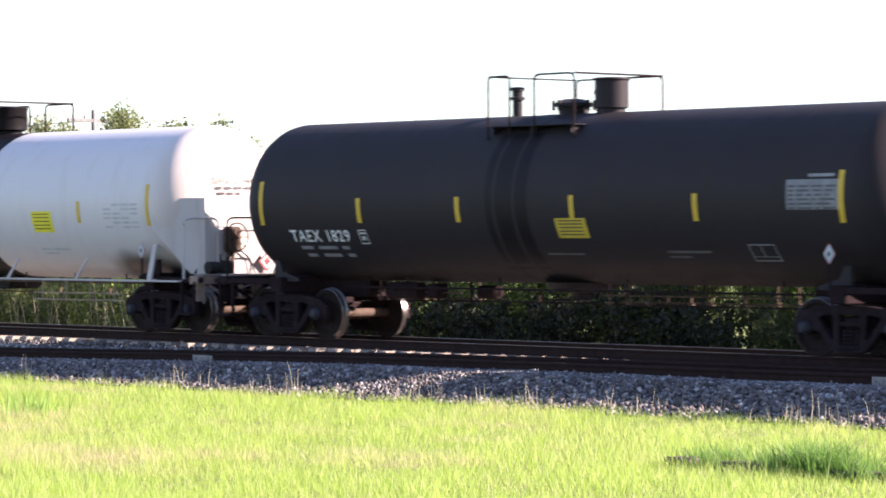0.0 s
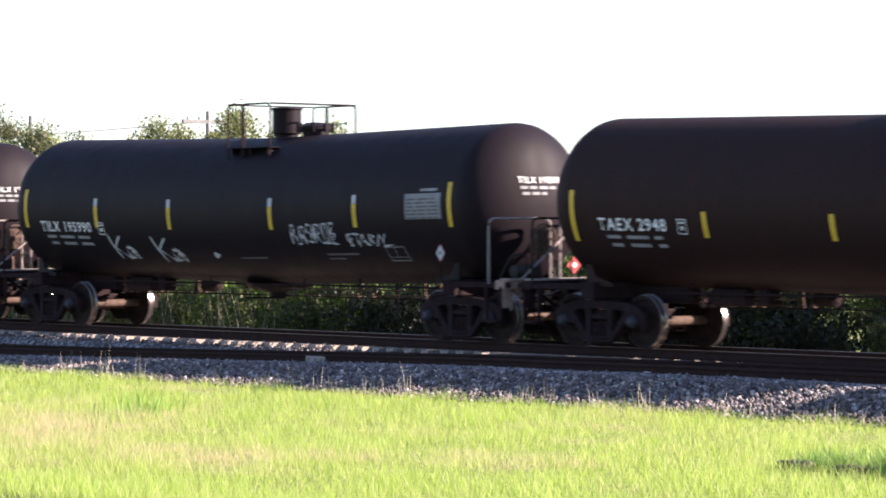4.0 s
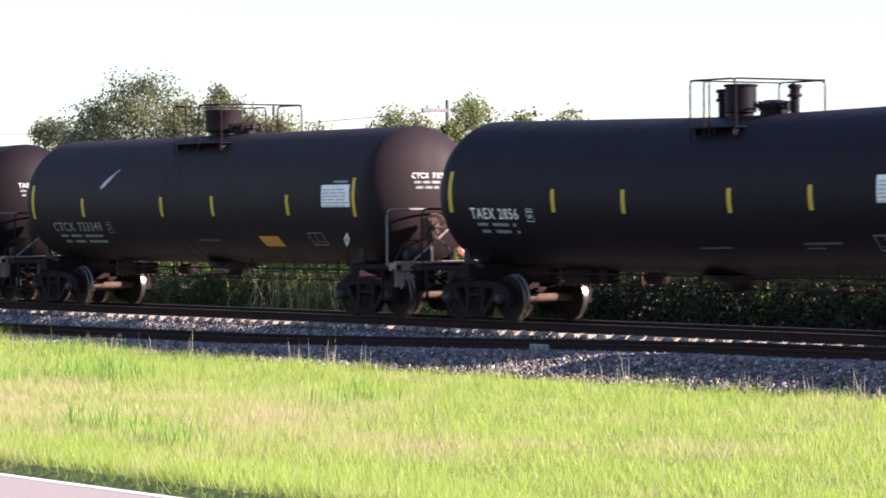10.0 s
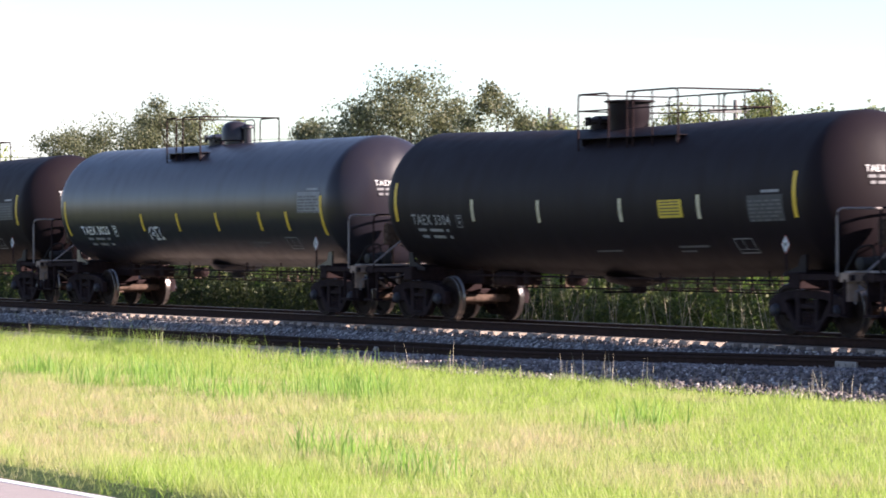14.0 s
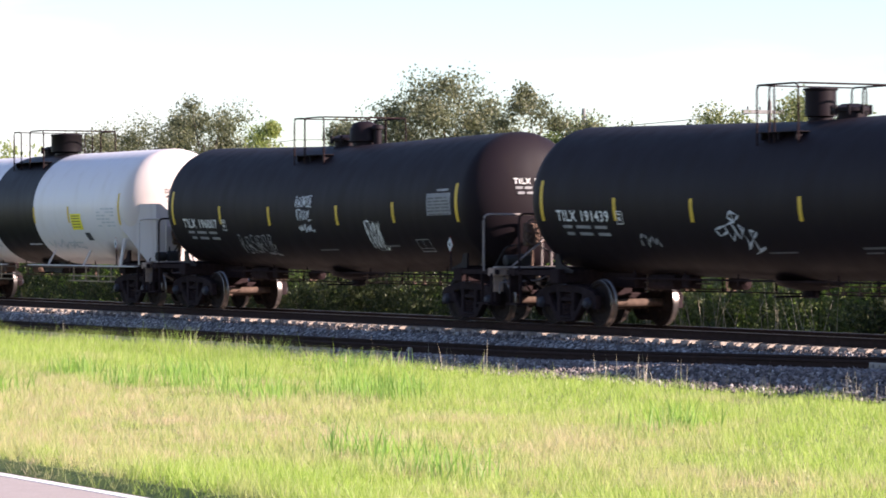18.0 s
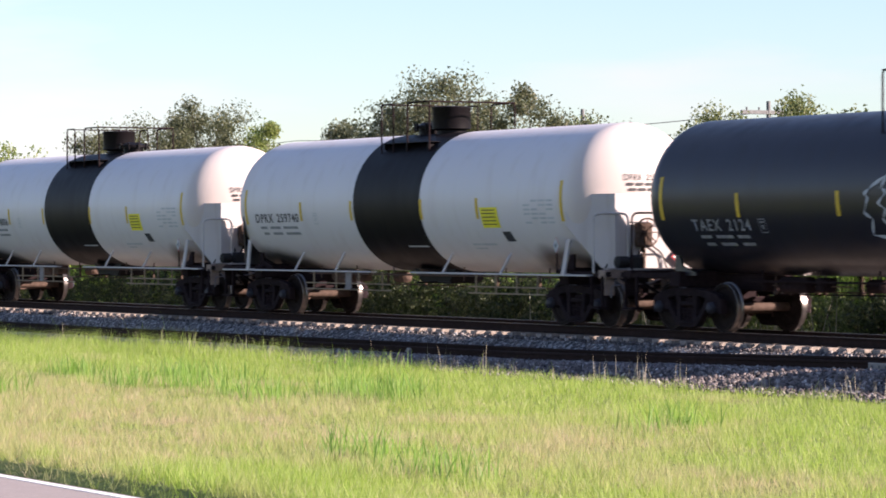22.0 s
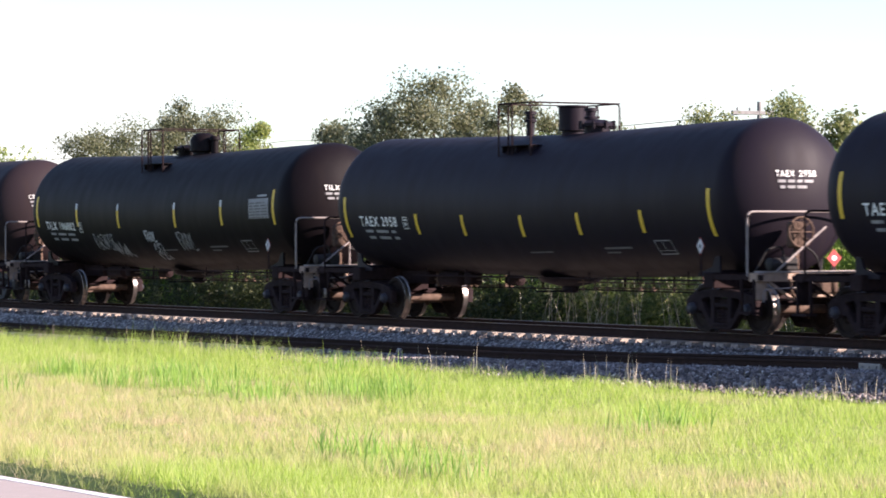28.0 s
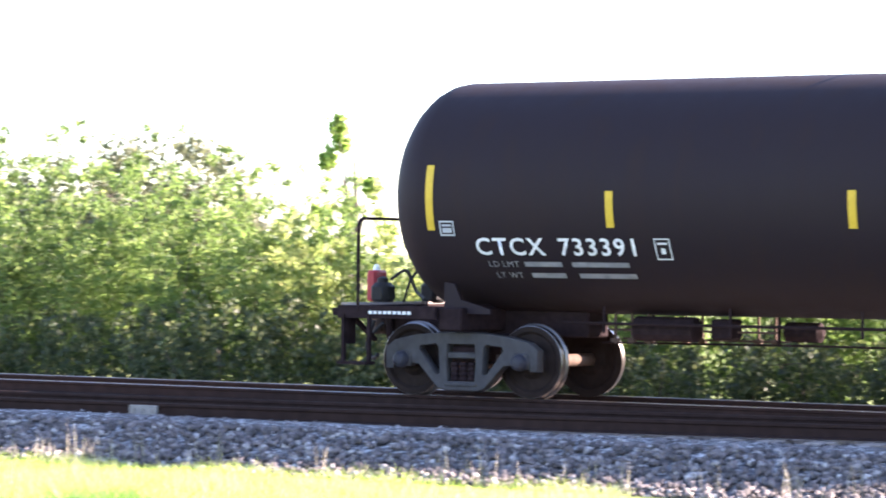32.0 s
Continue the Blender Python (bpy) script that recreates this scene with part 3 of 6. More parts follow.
def verge_grass():
    """Blades of the verge between the ballast and the road."""
    rng = np.random.default_rng(11)
    n = 590000
    y = -22.65 + 16.0 * rng.random(n) ** 1.05
    span = 34.6 + y
    x = -(4 + span * 0.42) - rng.random(n) * (16 + span * 2.35)
    x += 0.05 * np.sin(y * 31 + 3 * np.sin(x * 7))
    nz = np.sin(x * 0.9 + 2 * np.sin(y * 0.7)) * np.sin(y * 1.3 + np.sin(x * 0.5)) + 0.6 * np.sin(x * 3.1 + y * 2.3)
    h = (0.07 + 0.12 * rng.random(n) ** 1.6) * (1 + 0.30 * nz)
    tall = rng.random(n) < 0.008
    h[tall] *= 1.9
    h *= np.clip((-6.4 - y) / 0.6, 0.3, 1)
    h *= 1 + 1.5 * np.clip((-46 - x) / 8, 0, 1) * np.clip((y + 8.2) / 1.0, 0, 1)
    h *= 1 + 0.4 * np.clip((-21.85 - y) / 0.4, 0, 1) * (y > -22.45)
    h[(y < -22.43) & (rng.random(n) < 0.8)] *= 0.2
    wd = 0.0023 + 0.0034 * rng.random(n)
    a = rng.random(n) * math.tau
    lean = h * (0.15 + 0.75 * rng.random(n))
    b = rng.random(n) * math.tau
    p = np.stack([x, y, verge_z(y) - 0.01], 1)
    side = np.stack([np.cos(a) * wd, np.sin(a) * wd, 0 * a], 1)
    bend = np.stack([np.cos(b) * lean, np.sin(b) * lean, h], 1)
    v = np.stack([p - side, p + side, p + bend], 1).reshape(-1, 3)
    f = 3 * np.arange(n)[:, None] + np.array([[0, 1, 2]])
    ob = new("grass", mesh_from("grass", v, f, [GRASS]))
    tagged(ob, "sunlit yellow-green mown grass with dry straw patches", "grass", kind="stuff")


def blade_cluster(rng, n, spread, h0, h1, width, lean=0.35):
    p = np.stack([rng.normal(size=n) * spread, rng.normal(size=n) * spread, np.zeros(n)], 1)
    h = h0 + (h1 - h0) * rng.random(n)
    a, b = rng.random(n) * math.tau, rng.random(n) * math.tau
    side = np.stack([np.cos(a), np.sin(a), 0 * a], 1) * width
    bend = np.stack([np.cos(b), np.sin(b), 0 * b], 1) * (h * lean * rng.random(n))[:, None]
    up = np.stack([0 * a, 0 * a, h], 1)
    mid, tip = p + bend * 0.4 + up * 0.6, p + bend + up
    v = np.stack([p - side, p + side, mid + side * 0.7, mid - side * 0.7, tip], 1).reshape(-1, 3)
    k = 5 * np.arange(n)[:, None]
    return v, np.concatenate([k + np.array([[0, 1, 2]]), k + np.array([[0, 2, 3]]), k + np.array([[3, 2, 4]])])


def joined(name, pieces, mat, label, category):
    v = np.concatenate([p[0] + np.array(p[2]) for p in pieces])
    k, f = 0, []
    for p in pieces:
        f.append(p[1] + k)
        k += len(p[0])
    tagged(new(name, mesh_from(name, v, np.concatenate(f), [mat])), label, category, kind="stuff")


def weeds():
    rng = np.random.default_rng(21)
    dry, green = [], []
    for i in range(190):                      # dry stalks along the ballast's foot
        x = -84 + 72 * rng.random()
        n = int(rng.integers(2, 7))
        h = 0.28 + 0.4 * rng.random() ** 2
        dry.append((*blade_cluster(rng, n, 0.06, h * 0.5, h, 0.0045, 0.3), (x, -6.7 - 0.5 * rng.random(), GROUND_Z)))
    joined("dry_weeds", dry, STALK, "thin dry weed stalks at the edge of the ballast", "weeds")
    spots = [(-50.1, -13.5), (-49.4, -13.2), (-45.8, -14.2), (-45.6, -13.3), (-47.9, -12.1), (-42.4, -12.2), (-40.7, -12.7), (-39.9, -12.8), (-41.8, -11.5), (-43.3, -13.6), (-41.3, -14.2), (-48.7, -12.2),
             (-30.0, -18.5), (-27.5, -19.1), (-45.2, -16.5), (-49.1, -8.5), (-33.1, -12.8)]
    for x, y in spots:
        for k in range(4):
            green.append((*blade_cluster(rng, 30, 0.20, 0.16, 0.48, 0.0085, 0.7), (x + rng.normal() * 0.5, y + rng.normal() * 0.3, GROUND_Z)))
    joined("grass_tufts", green, TUFT, "taller green grass tufts standing above the verge", "grass")


def dry_twigs():
    """Bare leaning twigs in the sunlit gap of the scrub behind the main track."""
    rng = np.random.default_rng(61)
    bm = bmesh.new()
    for i in range(70):
        x, y = -63 + 11 * rng.random(), 3.4 + 0.8 * rng.random()
        h = 0.5 + 1.0 * rng.random()
        dx, dy = rng.normal() * 0.45, rng.normal() * 0.2
        tube(bm, [(x, y, -0.35), (x + dx * 0.45, y + dy * 0.5, -0.35 + h * 0.55), (x + dx, y + dy, -0.35 + h)], 0.009, 4, 0, 0.003)
    tagged(put("dry_twigs", finish("dry_twigs", bm, [STALK])), "bare pale twigs in the scrub behind the ballast", "twigs", kind="stuff")


def old_timber():
    """A broken dark tie lying in the grass, overgrown by tall tufts."""
    rng = np.random.default_rng(31)
    tuft = []
    x0, y0 = -19.5, -13.2
    ob = tagged(put("old_timber", None, None, (x0, y0, GROUND_Z)), "dark rotten timber lying in the long grass", "timber")
    for a, b, dy in ((0.0, 0.36, 0.0), (0.85, 1.5, -0.05), (1.62, 2.0, -0.08), (2.55, 3.5, -0.14)):
        bm = bmesh.new()
        box(bm, (a, -0.12 + dy, -0.02), (b, 0.12 + dy, 0.11), 0, 0.015)
        for v in bm.verts:
            v.co += Vector((noise.noise(v.co * 7), noise.noise(v.co * 5), noise.noise(v.co * 9))) * 0.035
        part("timber_piece", bm, BARK, ob, "", False)
    for x, k, hh in ((0.15, 50, 0.26), (0.45, 80, 0.30), (0.7, 90, 0.34), (1.0, 60, 0.30), (1.5, 120, 0.34), (1.8, 190, 0.42), (2.05, 230, 0.46), (2.3, 230, 0.46), (2.55, 180, 0.40), (2.9, 90, 0.30), (3.2, 80, 0.28), (3.5, 60, 0.26)):
        v, f = blade_cluster(rng, int(k * 1.5), 0.17, 0.12, hh, 0.0075, 1.5)
        tuft.append((v, f, (x0 + x, y0 + 0.14 - 0.05 * x + rng.normal() * 0.1, GROUND_Z)))
    joined("timber_grass", tuft, TIMBERGRASS, "tall green grass growing round the rotten timber", "grass")


# ---- bushes, trees and poles behind the tracks ----


def leaf_cloud(rng, clumps, per, size, mat, name, loose=0.0):
    """Leaves scattered over the skins of many small clumps: clumps are rows of x, y, z, radius."""
    clumps = np.asarray(clumps)
    k = rng.integers(0, len(clumps), per * len(clumps))
    c = clumps[k]
    d = rng.normal(size=(len(k), 3))
    d /= np.linalg.norm(d, axis=1)[:, None]
    p = c[:, :3] + d * (c[:, 3:4] * ((1.25 + 0.3 * loose) * rng.random((len(k), 1)) ** (0.6 - 0.1 * loose) + 0.5 * rng.random((len(k), 1)) ** 6)) * np.array([1, 1, 0.9])
    n = d + 0.8 * rng.normal(size=d.shape)
    n /= np.linalg.norm(n, axis=1)[:, None]
    u = np.cross(n, rng.normal(size=d.shape))
    u /= np.linalg.norm(u, axis=1)[:, None]
    w = np.cross(n, u)
    s = (size * (0.6 + 0.8 * rng.random(len(k))))[:, None]
    v = np.stack([p - u * s * 0.7, p + u * s * 0.7, p + w * s * 1.6], 1).reshape(-1, 3)
    f = 3 * np.arange(len(k))[:, None] + np.array([[0, 1, 2]])
    return mesh_from(name, v, f, [mat])


def limbs(bm, rng, base, top, r0, crown, n):
    tube(bm, [base, ((base[0] + top[0]) / 2 + 0.15, (base[1] + top[1]) / 2, (base[2] + top[2]) / 2), top], r0, 8, 0, r0 * 0.18)
    for i in range(n):
        c = crown[int(rng.integers(0, len(crown)))]
        t = 0.35 + 0.6 * rng.random()
        p = Vector(base).lerp(Vector(top), t)
        q = Vector(c[:3])
        m = p.lerp(q, 0.5) + Vector((0, 0, 0.25))
        tube(bm, [p, m, q], r0 * 0.28 * (1.2 - t), 5, 0, 0.008)


def tree(name, x, y, height, rx, mat, seed, leaf=0.14, clumps=46, per=150, low=0.35, label="", airy=1.0):
    rng = np.random.default_rng(seed)
    ob = tagged(put(name, None, None, (x, y, GROUND_Z)), label, "tree")
    cl = []
    while len(cl) < clumps:
        a, b, c = rng.uniform(-1, 1, 3)
        if a * a + b * b + c * c > 1:
            continue
        z = height * (low + (1 - low) * (0.5 + 0.5 * c))
        lim = 1 - 0.25 * abs(c)
        cl.append((a * rx * lim * (0.8 + 0.4 * rng.random()), b * rx * lim, z - 0.35, rx * (0.10 + 0.21 * rng.random()) * airy))
    bm = bmesh.new()
    limbs(bm, rng, (0, 0, -0.2), (0.1, 0, height * 0.75), 0.05 + height * 0.018, cl, 14)
    part("trunk", bm, BARK, ob)
    me = leaf_cloud(rng, cl, per, leaf, mat, "crown", 0.25)
    put("crown", me, ob)
    return ob


def bush(x, y, height, rx, mat, seed, label, clumps=60, per=90, leaf=0.085):
    """Stems under a loose mass of small leaf clumps, with upright shoots along the top."""
    rng = np.random.default_rng(seed)
    ob = tagged(put("bush", None, None, (x, y, GROUND_Z + 0.05)), label, "bush", "bushes behind the tracks")
    cl = []
    bm = bmesh.new()
    for i in range(clumps):
        a, b = rng.uniform(-1, 1, 2)
        reach = math.sqrt(max(0.1, 1 - 0.6 * (a * a + b * b) / 2)) * rng.uniform(0.55, 1.08)
        foot = np.array([a * rx * 0.55, b * rx * 0.45, -0.1])
        tip = np.array([a * rx * rng.uniform(0.9, 1.3), b * rx * 0.85, height * reach])
        bow = rng.normal(size=3) * 0.18
        for j in range(6):
            t = 0.22 + 0.78 * j / 5
            p = foot + (tip - foot) * t + bow * math.sin(math.pi * t)
            cl.append((*p, (0.30 - 0.20 * t) * rng.uniform(0.7, 1.4)))
        if i % 6 == 0:
            tube(bm, [tuple(foot), tuple(foot + (tip - foot) * 0.5 + bow), tuple(tip)], 0.02, 5, 0, 0.004)
    part("stem", bm, BARK, ob)
    put("leaves", leaf_cloud(rng, cl, per, leaf, mat, "leaves"), ob)


def vegetation():
    rng = np.random.default_rng(41)
    x, i = -128.0, 0
    while x < -6:
        near = -84 < x < -12
        h = 3.6 + 0.5 * math.sin(x * 0.31) + rng.uniform(-0.45, 0.45)
        bush(x, 7.2 + rng.uniform(-0.6, 0.8), h, 1.7 + rng.uniform(0, 0.5), (MIDLEAF if x > -36 else DARKLEAF if x > -50 else LEAF) if rng.random() < 0.8 else YELLOWLEAF, 100 + i, "dense leafy green roadside bush behind the tracks", 74 if near else 34, (52 if x > -40 else 26 if x > -66 else 14) if near else 12, (0.040 if x > -40 else 0.050) if near else 0.10)
        # The low bush's leaf tone follows x: shaded, sunlit, or in between.
        bush(x + 0.8, 5.0 + rng.uniform(-0.2, 0.3), 1.1 + rng.uniform(0, 0.7), 1.25, SHADELEAF if -50 < x < -35 else GAPLEAF if -63 < x < -54 else LOWLEAF, 300 + i, "low green creeper bush close behind the ballast, light and shade put in its leaf colour", 34 if near else 16, 20, 0.05)
        x += 2.0 + rng.uniform(0, 0.4)
        i += 1

    def at(az, y):
        return -(y + 34.64) * math.tan(radians(az)), y, (y + 34.64) / math.cos(radians(az))

    plan = [  # bearing, depth, rise of the top, half width, leaves, clumps, airy, kind
        (60.35, 16, 3.0, 3.2, OAKLEAF, 60, 1.0, "oak_tree"), (61.7, 15, 2.3, 2.4, OAKLEAF, 34, 0.9, "oak_tree"), (58.7, 17, 2.88, 2.1, OAKLEAF, 17, 0.8, "oak_tree"), (57.95, 18, 2.45, 1.5, YELLOWLEAF, 18, 1.0, "tree"),
        (64.7, 17, 2.62, 3.0, OAKLEAF, 44, 0.9, "tree"), (66.3, 17, 2.38, 2.8, OAKLEAF, 36, 0.8, "tree"), (63.4, 18, 2.15, 2.4, YELLOWLEAF, 34, 0.8, "tree"), (68.0, 18, 1.85, 3.0, YELLOWLEAF, 34, 0.8, "tree"),
        (57.35, 19, 2.55, 1.7, OAKLEAF, 30, 1.1, "tree"), (55.35, 18, 2.34, 2.0, OLIVELEAF, 44, 1.0, "tree"), (53.97, 18, 2.70, 1.9, OLIVELEAF, 46, 1.0, "tree"), (53.0, 18, 2.3, 1.6, OLIVELEAF, 34, 1.0, "tree"),
        (52.0, 22, 2.25, 2.0, HAZELEAF, 26, 0.9, "tree"), (50.0, 24, 1.85, 2.4, OAKLEAF, 30, 0.9, "tree"), (47.5, 22, 1.7, 2.4, OAKLEAF, 26, 0.9, "tree"), (44.5, 24, 1.9, 2.6, OAKLEAF, 28, 0.9, "tree"),
        (41.5, 22, 1.9, 2.8, OAKLEAF, 44, 1.0, "tree"), (39.0, 26, 2.3, 2.8, OAKLEAF, 50, 0.9, "tree"), (37.4, 26, 2.3, 2.2, OAKLEAF, 44, 0.9, "tree"), (34.6, 14, 3.0, 0.8, LEAF, 9, 0.75, "tree"),
        (30.5, 14, 2.6, 1.8, LEAF, 26, 0.8, "tree"), (70.2, 20, 1.5, 3.2, OAKLEAF, 30, 0.8, "tree")]
    for i, (az, y, el, rx, mat, cl, airy, nm) in enumerate(plan):
        near = 11.0 + (y - 14) * 0.5
        rx *= (near + 34.64) / (y + 34.64)
        px, py, d = at(az, near)
        h = 1.87 + d * math.tan(radians(el)) - GROUND_Z
        what = {"oak_leaves": "dark green spreading", "yellow_green_leaves": "sunlit yellow-green", "olive_leaves": "olive-green", "bush_leaves": "slender bright green", "haze_toned_leaves": "haze-paled grey-green"}[mat.name]
        tree(nm, px, py, h, rx, mat, 500 + i, 0.050 if 53 < az < 67.5 else 0.075, int(cl * 1.75), 110 if rx < 1 else 130 if az < 51 else 520 if az < 67.5 else 150, 0.18, what + " broadleaf tree behind the bushes", airy)


def utility_pole(x, y, top, arm, label):
    ob = tagged(put("utility_pole", None, None, (x, y, GROUND_Z)), label, "utility pole")
    bm = bmesh.new()
    lathe(bm, [(-0.3, 0.13), (top - GROUND_Z, 0.065)], 10)
    part("pole", bm, POLEWOOD, ob)
    h = top - GROUND_Z
    if arm:
        bm = bmesh.new()
        box(bm, (-0.05, -1.0, h - 0.40), (0.05, 1.0, h - 0.28), 0, 0.01)
        part("crossarm", bm, POLEWOOD, ob, "pale wooden crossarm")
        for y in (-0.8, -0.35, 0.35, 0.8):
            bm = bmesh.new()
            lathe(bm, [(h - 0.28, 0.015), (h - 0.24, 0.03), (h - 0.20, 0.03), (h - 0.18, 0.015)], 8, at=(0, y, 0))
            part("insulator", bm, LETTERDIM, ob, "small grey insulator")
    else:
        for k in (-0.2, 0.15):
            bm = bmesh.new()
            lathe(bm, [(h - 1.5 + k, 0.05), (h - 1.15 + k, 0.05)], 8, at=(0.14, -0.1, 0))
            part("insulator", bm, PANELWHITE, ob, "pale insulator on the pole's side")
    return ob


def poles():
    for az, y, el, arm in ((54.45, 21, 2.40, True), (57.8, 21, 2.28, False)):
        d = (y + 34.64) / math.cos(radians(az))
        utility_pole(-(y + 34.64) * math.tan(radians(az)), y, 1.87 + d * math.tan(radians(el)), arm, "weathered wooden utility pole standing among the trees")
    ob = tagged(put("power_line", None), "thin overhead cables between the wooden poles", "cable")
    for dz in (0.0, -1.35, -1.5):
        pts = []
        for i in range(25):
            x = -140 + 62.2 * i / 24
            pts.append((x, 20.9, 5.55 + dz - 0.25 * math.sin(math.pi * ((i % 12) / 12))))
        bm = bmesh.new()
        tube(bm, pts, 0.012, 5)
        part("cable", bm, HOSE, ob)

# ---- the train ----
YC, ZC, R = 0.75, 2.597, 1.508      # tank axis and radius of most cars
SAG = 0.0                           # how far the middle of the tank hangs below its ends
RAIL_UP = 0.66                      # top railing above the shell
SEAM, HEAD = 7.45, 0.82             # head seam and depth of the head
TRUCK_X, AXLE_X, WHEEL_R = 7.03, 0.9, 0.47
BOUND = {}


def cached(key, build):
    """One mesh for all alike parts of cars with the same tank size."""
    key = (key, ZC, R, SAG)
    if key not in BOUND:
        BOUND[key] = build()
    return BOUND[key]


def sag(x):
    """Drop of the bent tank at x: nothing at the seams, most in the middle."""
    return SAG * np.maximum(0.0, 1 - np.abs(x) / SEAM)


RIDES = {"valve_housing", "manway_cover", "relief_valve", "platform", "top_railing", "reflective_stripe", "stripe_tip", "end_stripe", "bottom_outlet", "jacket_band"}
PAINTED = {"lettering", "graffiti", "data_panel", "panel_stencil", "panel_heading", "yellow_decal", "decal_stencil", "stencil_strip", "outlined_panel", "weight_stencil", "plate_mark", "spill_stain", "repainted_patch"}


def settle(car):
    """Lets fittings and markings follow the bent tank."""
    for ob in car.children:
        kind = ob.name.split(".")[0]
        if kind in RIDES:
            ob.location.z -= float(sag(ob.location.x))
        elif kind in PAINTED:
            for v in ob.data.vertices:
                v.co.z -= float(sag(v.co.x))


def tank_mesh(mats, band):
    """Shell and domed heads; mats: shell, belly band. band: where the band begins and ends."""
    bm = bmesh.new()
    prof = []
    for i in range(11):
        a = math.pi / 2 * (1 - i / 10)
        prof.append((-SEAM - HEAD * math.sin(a), max(0.02, R * math.cos(a))))
    lo, hi = band or (-1.6, 1.4)
    for x in (-SEAM + 0.02, -4.5, lo, 0.0, hi, 4.5, SEAM - 0.02):
        prof.append((x, R))
    for i in range(11):
        a = math.pi / 2 * i / 10
        prof.append((SEAM + HEAD * math.sin(a), max(0.02, R * math.cos(a))))
    mid = [(a[0] + b[0]) / 2 for a, b in zip(prof, prof[1:])]
    mi = [1 if band and lo < m < hi else 0 for m in mid]
    lathe(bm, prof, 64, "x", (0, YC, ZC), mi)
    for v in bm.verts:
        v.co.z -= float(sag(v.co.x))
    return finish("tank", bm, mats)


def skin(x0, x1, z0, z1, off=0.006, skew=0.0, nz=4):
    """A patch that lies on the tank's near side."""
    bm = bmesh.new()
    rows = []
    for i in range(nz + 1):
        z = z0 + (z1 - z0) * i / nz
        dz = z - ZC
        y = YC - math.sqrt(R * R - dz * dz)
        k = (z1 - z) * skew
        n = Vector((0, y - YC, dz)).normalized() * off
        rows.append([bm.verts.new((x0 + k, y + n.y, z + n.z)), bm.verts.new((x1 + k, y + n.y, z + n.z))])
    for a, b in zip(rows, rows[1:]):
        bm.faces.new((a[0], a[1], b[1], b[0]))
    return bm


def many_skins(rects, off=0.007):
    bm = bmesh.new()
    for x0, x1, z0, z1 in rects:
        b2 = skin(x0, x1, z0, z1, off, 0, 2)
        me = bpy.data.meshes.new("tmp")
        b2.to_mesh(me)
        b2.free()
        bm.from_mesh(me)
        bpy.data.meshes.remove(me)
    return bm


def word_mesh(text, bold):
    cu = bpy.data.curves.new("lettering", "FONT")
    cu.body = text
    cu.size = 1.0
    cu.offset = bold
    cu.resolution_u = 3
    cu.space_character = 1.16
    ob = bpy.data.objects.new("lettering", cu)
    me = bpy.data.meshes.new_from_object(ob)
    bpy.data.objects.remove(ob)
    bpy.data.curves.remove(cu)
    me.name = "lettering"
    return me


def lettering(text, x0, x1, ztop, zbot, mat, parent, bold=0.016, slant=0.0, label="stencilled reporting mark"):
    """Stencilled letters wrapped on the tank's near side, x0 to x1 wide, one mesh a word."""
    words, gap, at = [], 0.0, 0.0
    for w in text.split(" "):
        if not w:
            gap += 0.2
            continue
        me = word_mesh(w, bold)
        if ztop - zbot > 0.3:       # tall letters follow the curve of the tank
            bm = bmesh.new()
            bm.from_mesh(me)
            for k in range(1, 12):
                bmesh.ops.bisect_plane(bm, geom=bm.verts[:] + bm.edges[:] + bm.faces[:], plane_co=(0, k / 16, 0), plane_no=(0, 1, 0))
            bm.to_mesh(me)
            bm.free()
        co = np.empty(len(me.vertices) * 3, dtype=np.float32)
        me.vertices.foreach_get("co", co)
        co = co.reshape(-1, 3)
        at += gap
        words.append((me, co, at))
        at += np.ptp(co[:, 0])
        gap = 0.42
    for me, co, start in words:
        lo, hi = co.min(0), co.max(0)
        x = x0 + (start + co[:, 0] - lo[0]) / at * (x1 - x0)
        z = zbot + (co[:, 1] - lo[1]) / (hi[1] - lo[1]) * (ztop - zbot)
        x = x + (ztop - z) * slant
        ang = (z - ZC)
        y = YC - np.sqrt(R * R - ang * ang)
        r = (R + 0.008) / R
        me.vertices.foreach_set("co", np.stack([x, YC + (y - YC) * r, ZC + ang * r], 1).astype(np.float32).ravel())
        me.materials.clear()
        me.materials.append(mat)
        me.update()
        put("lettering", me, parent, label=label)


def on_head(y, z, off):
    """How far out the domed head lies at (y, z), plus off."""
    q = np.clip(1 - ((y - YC) ** 2 + (z - ZC) ** 2) / (R * R), 0, 1)
    return SEAM + off + HEAD * np.sqrt(q)


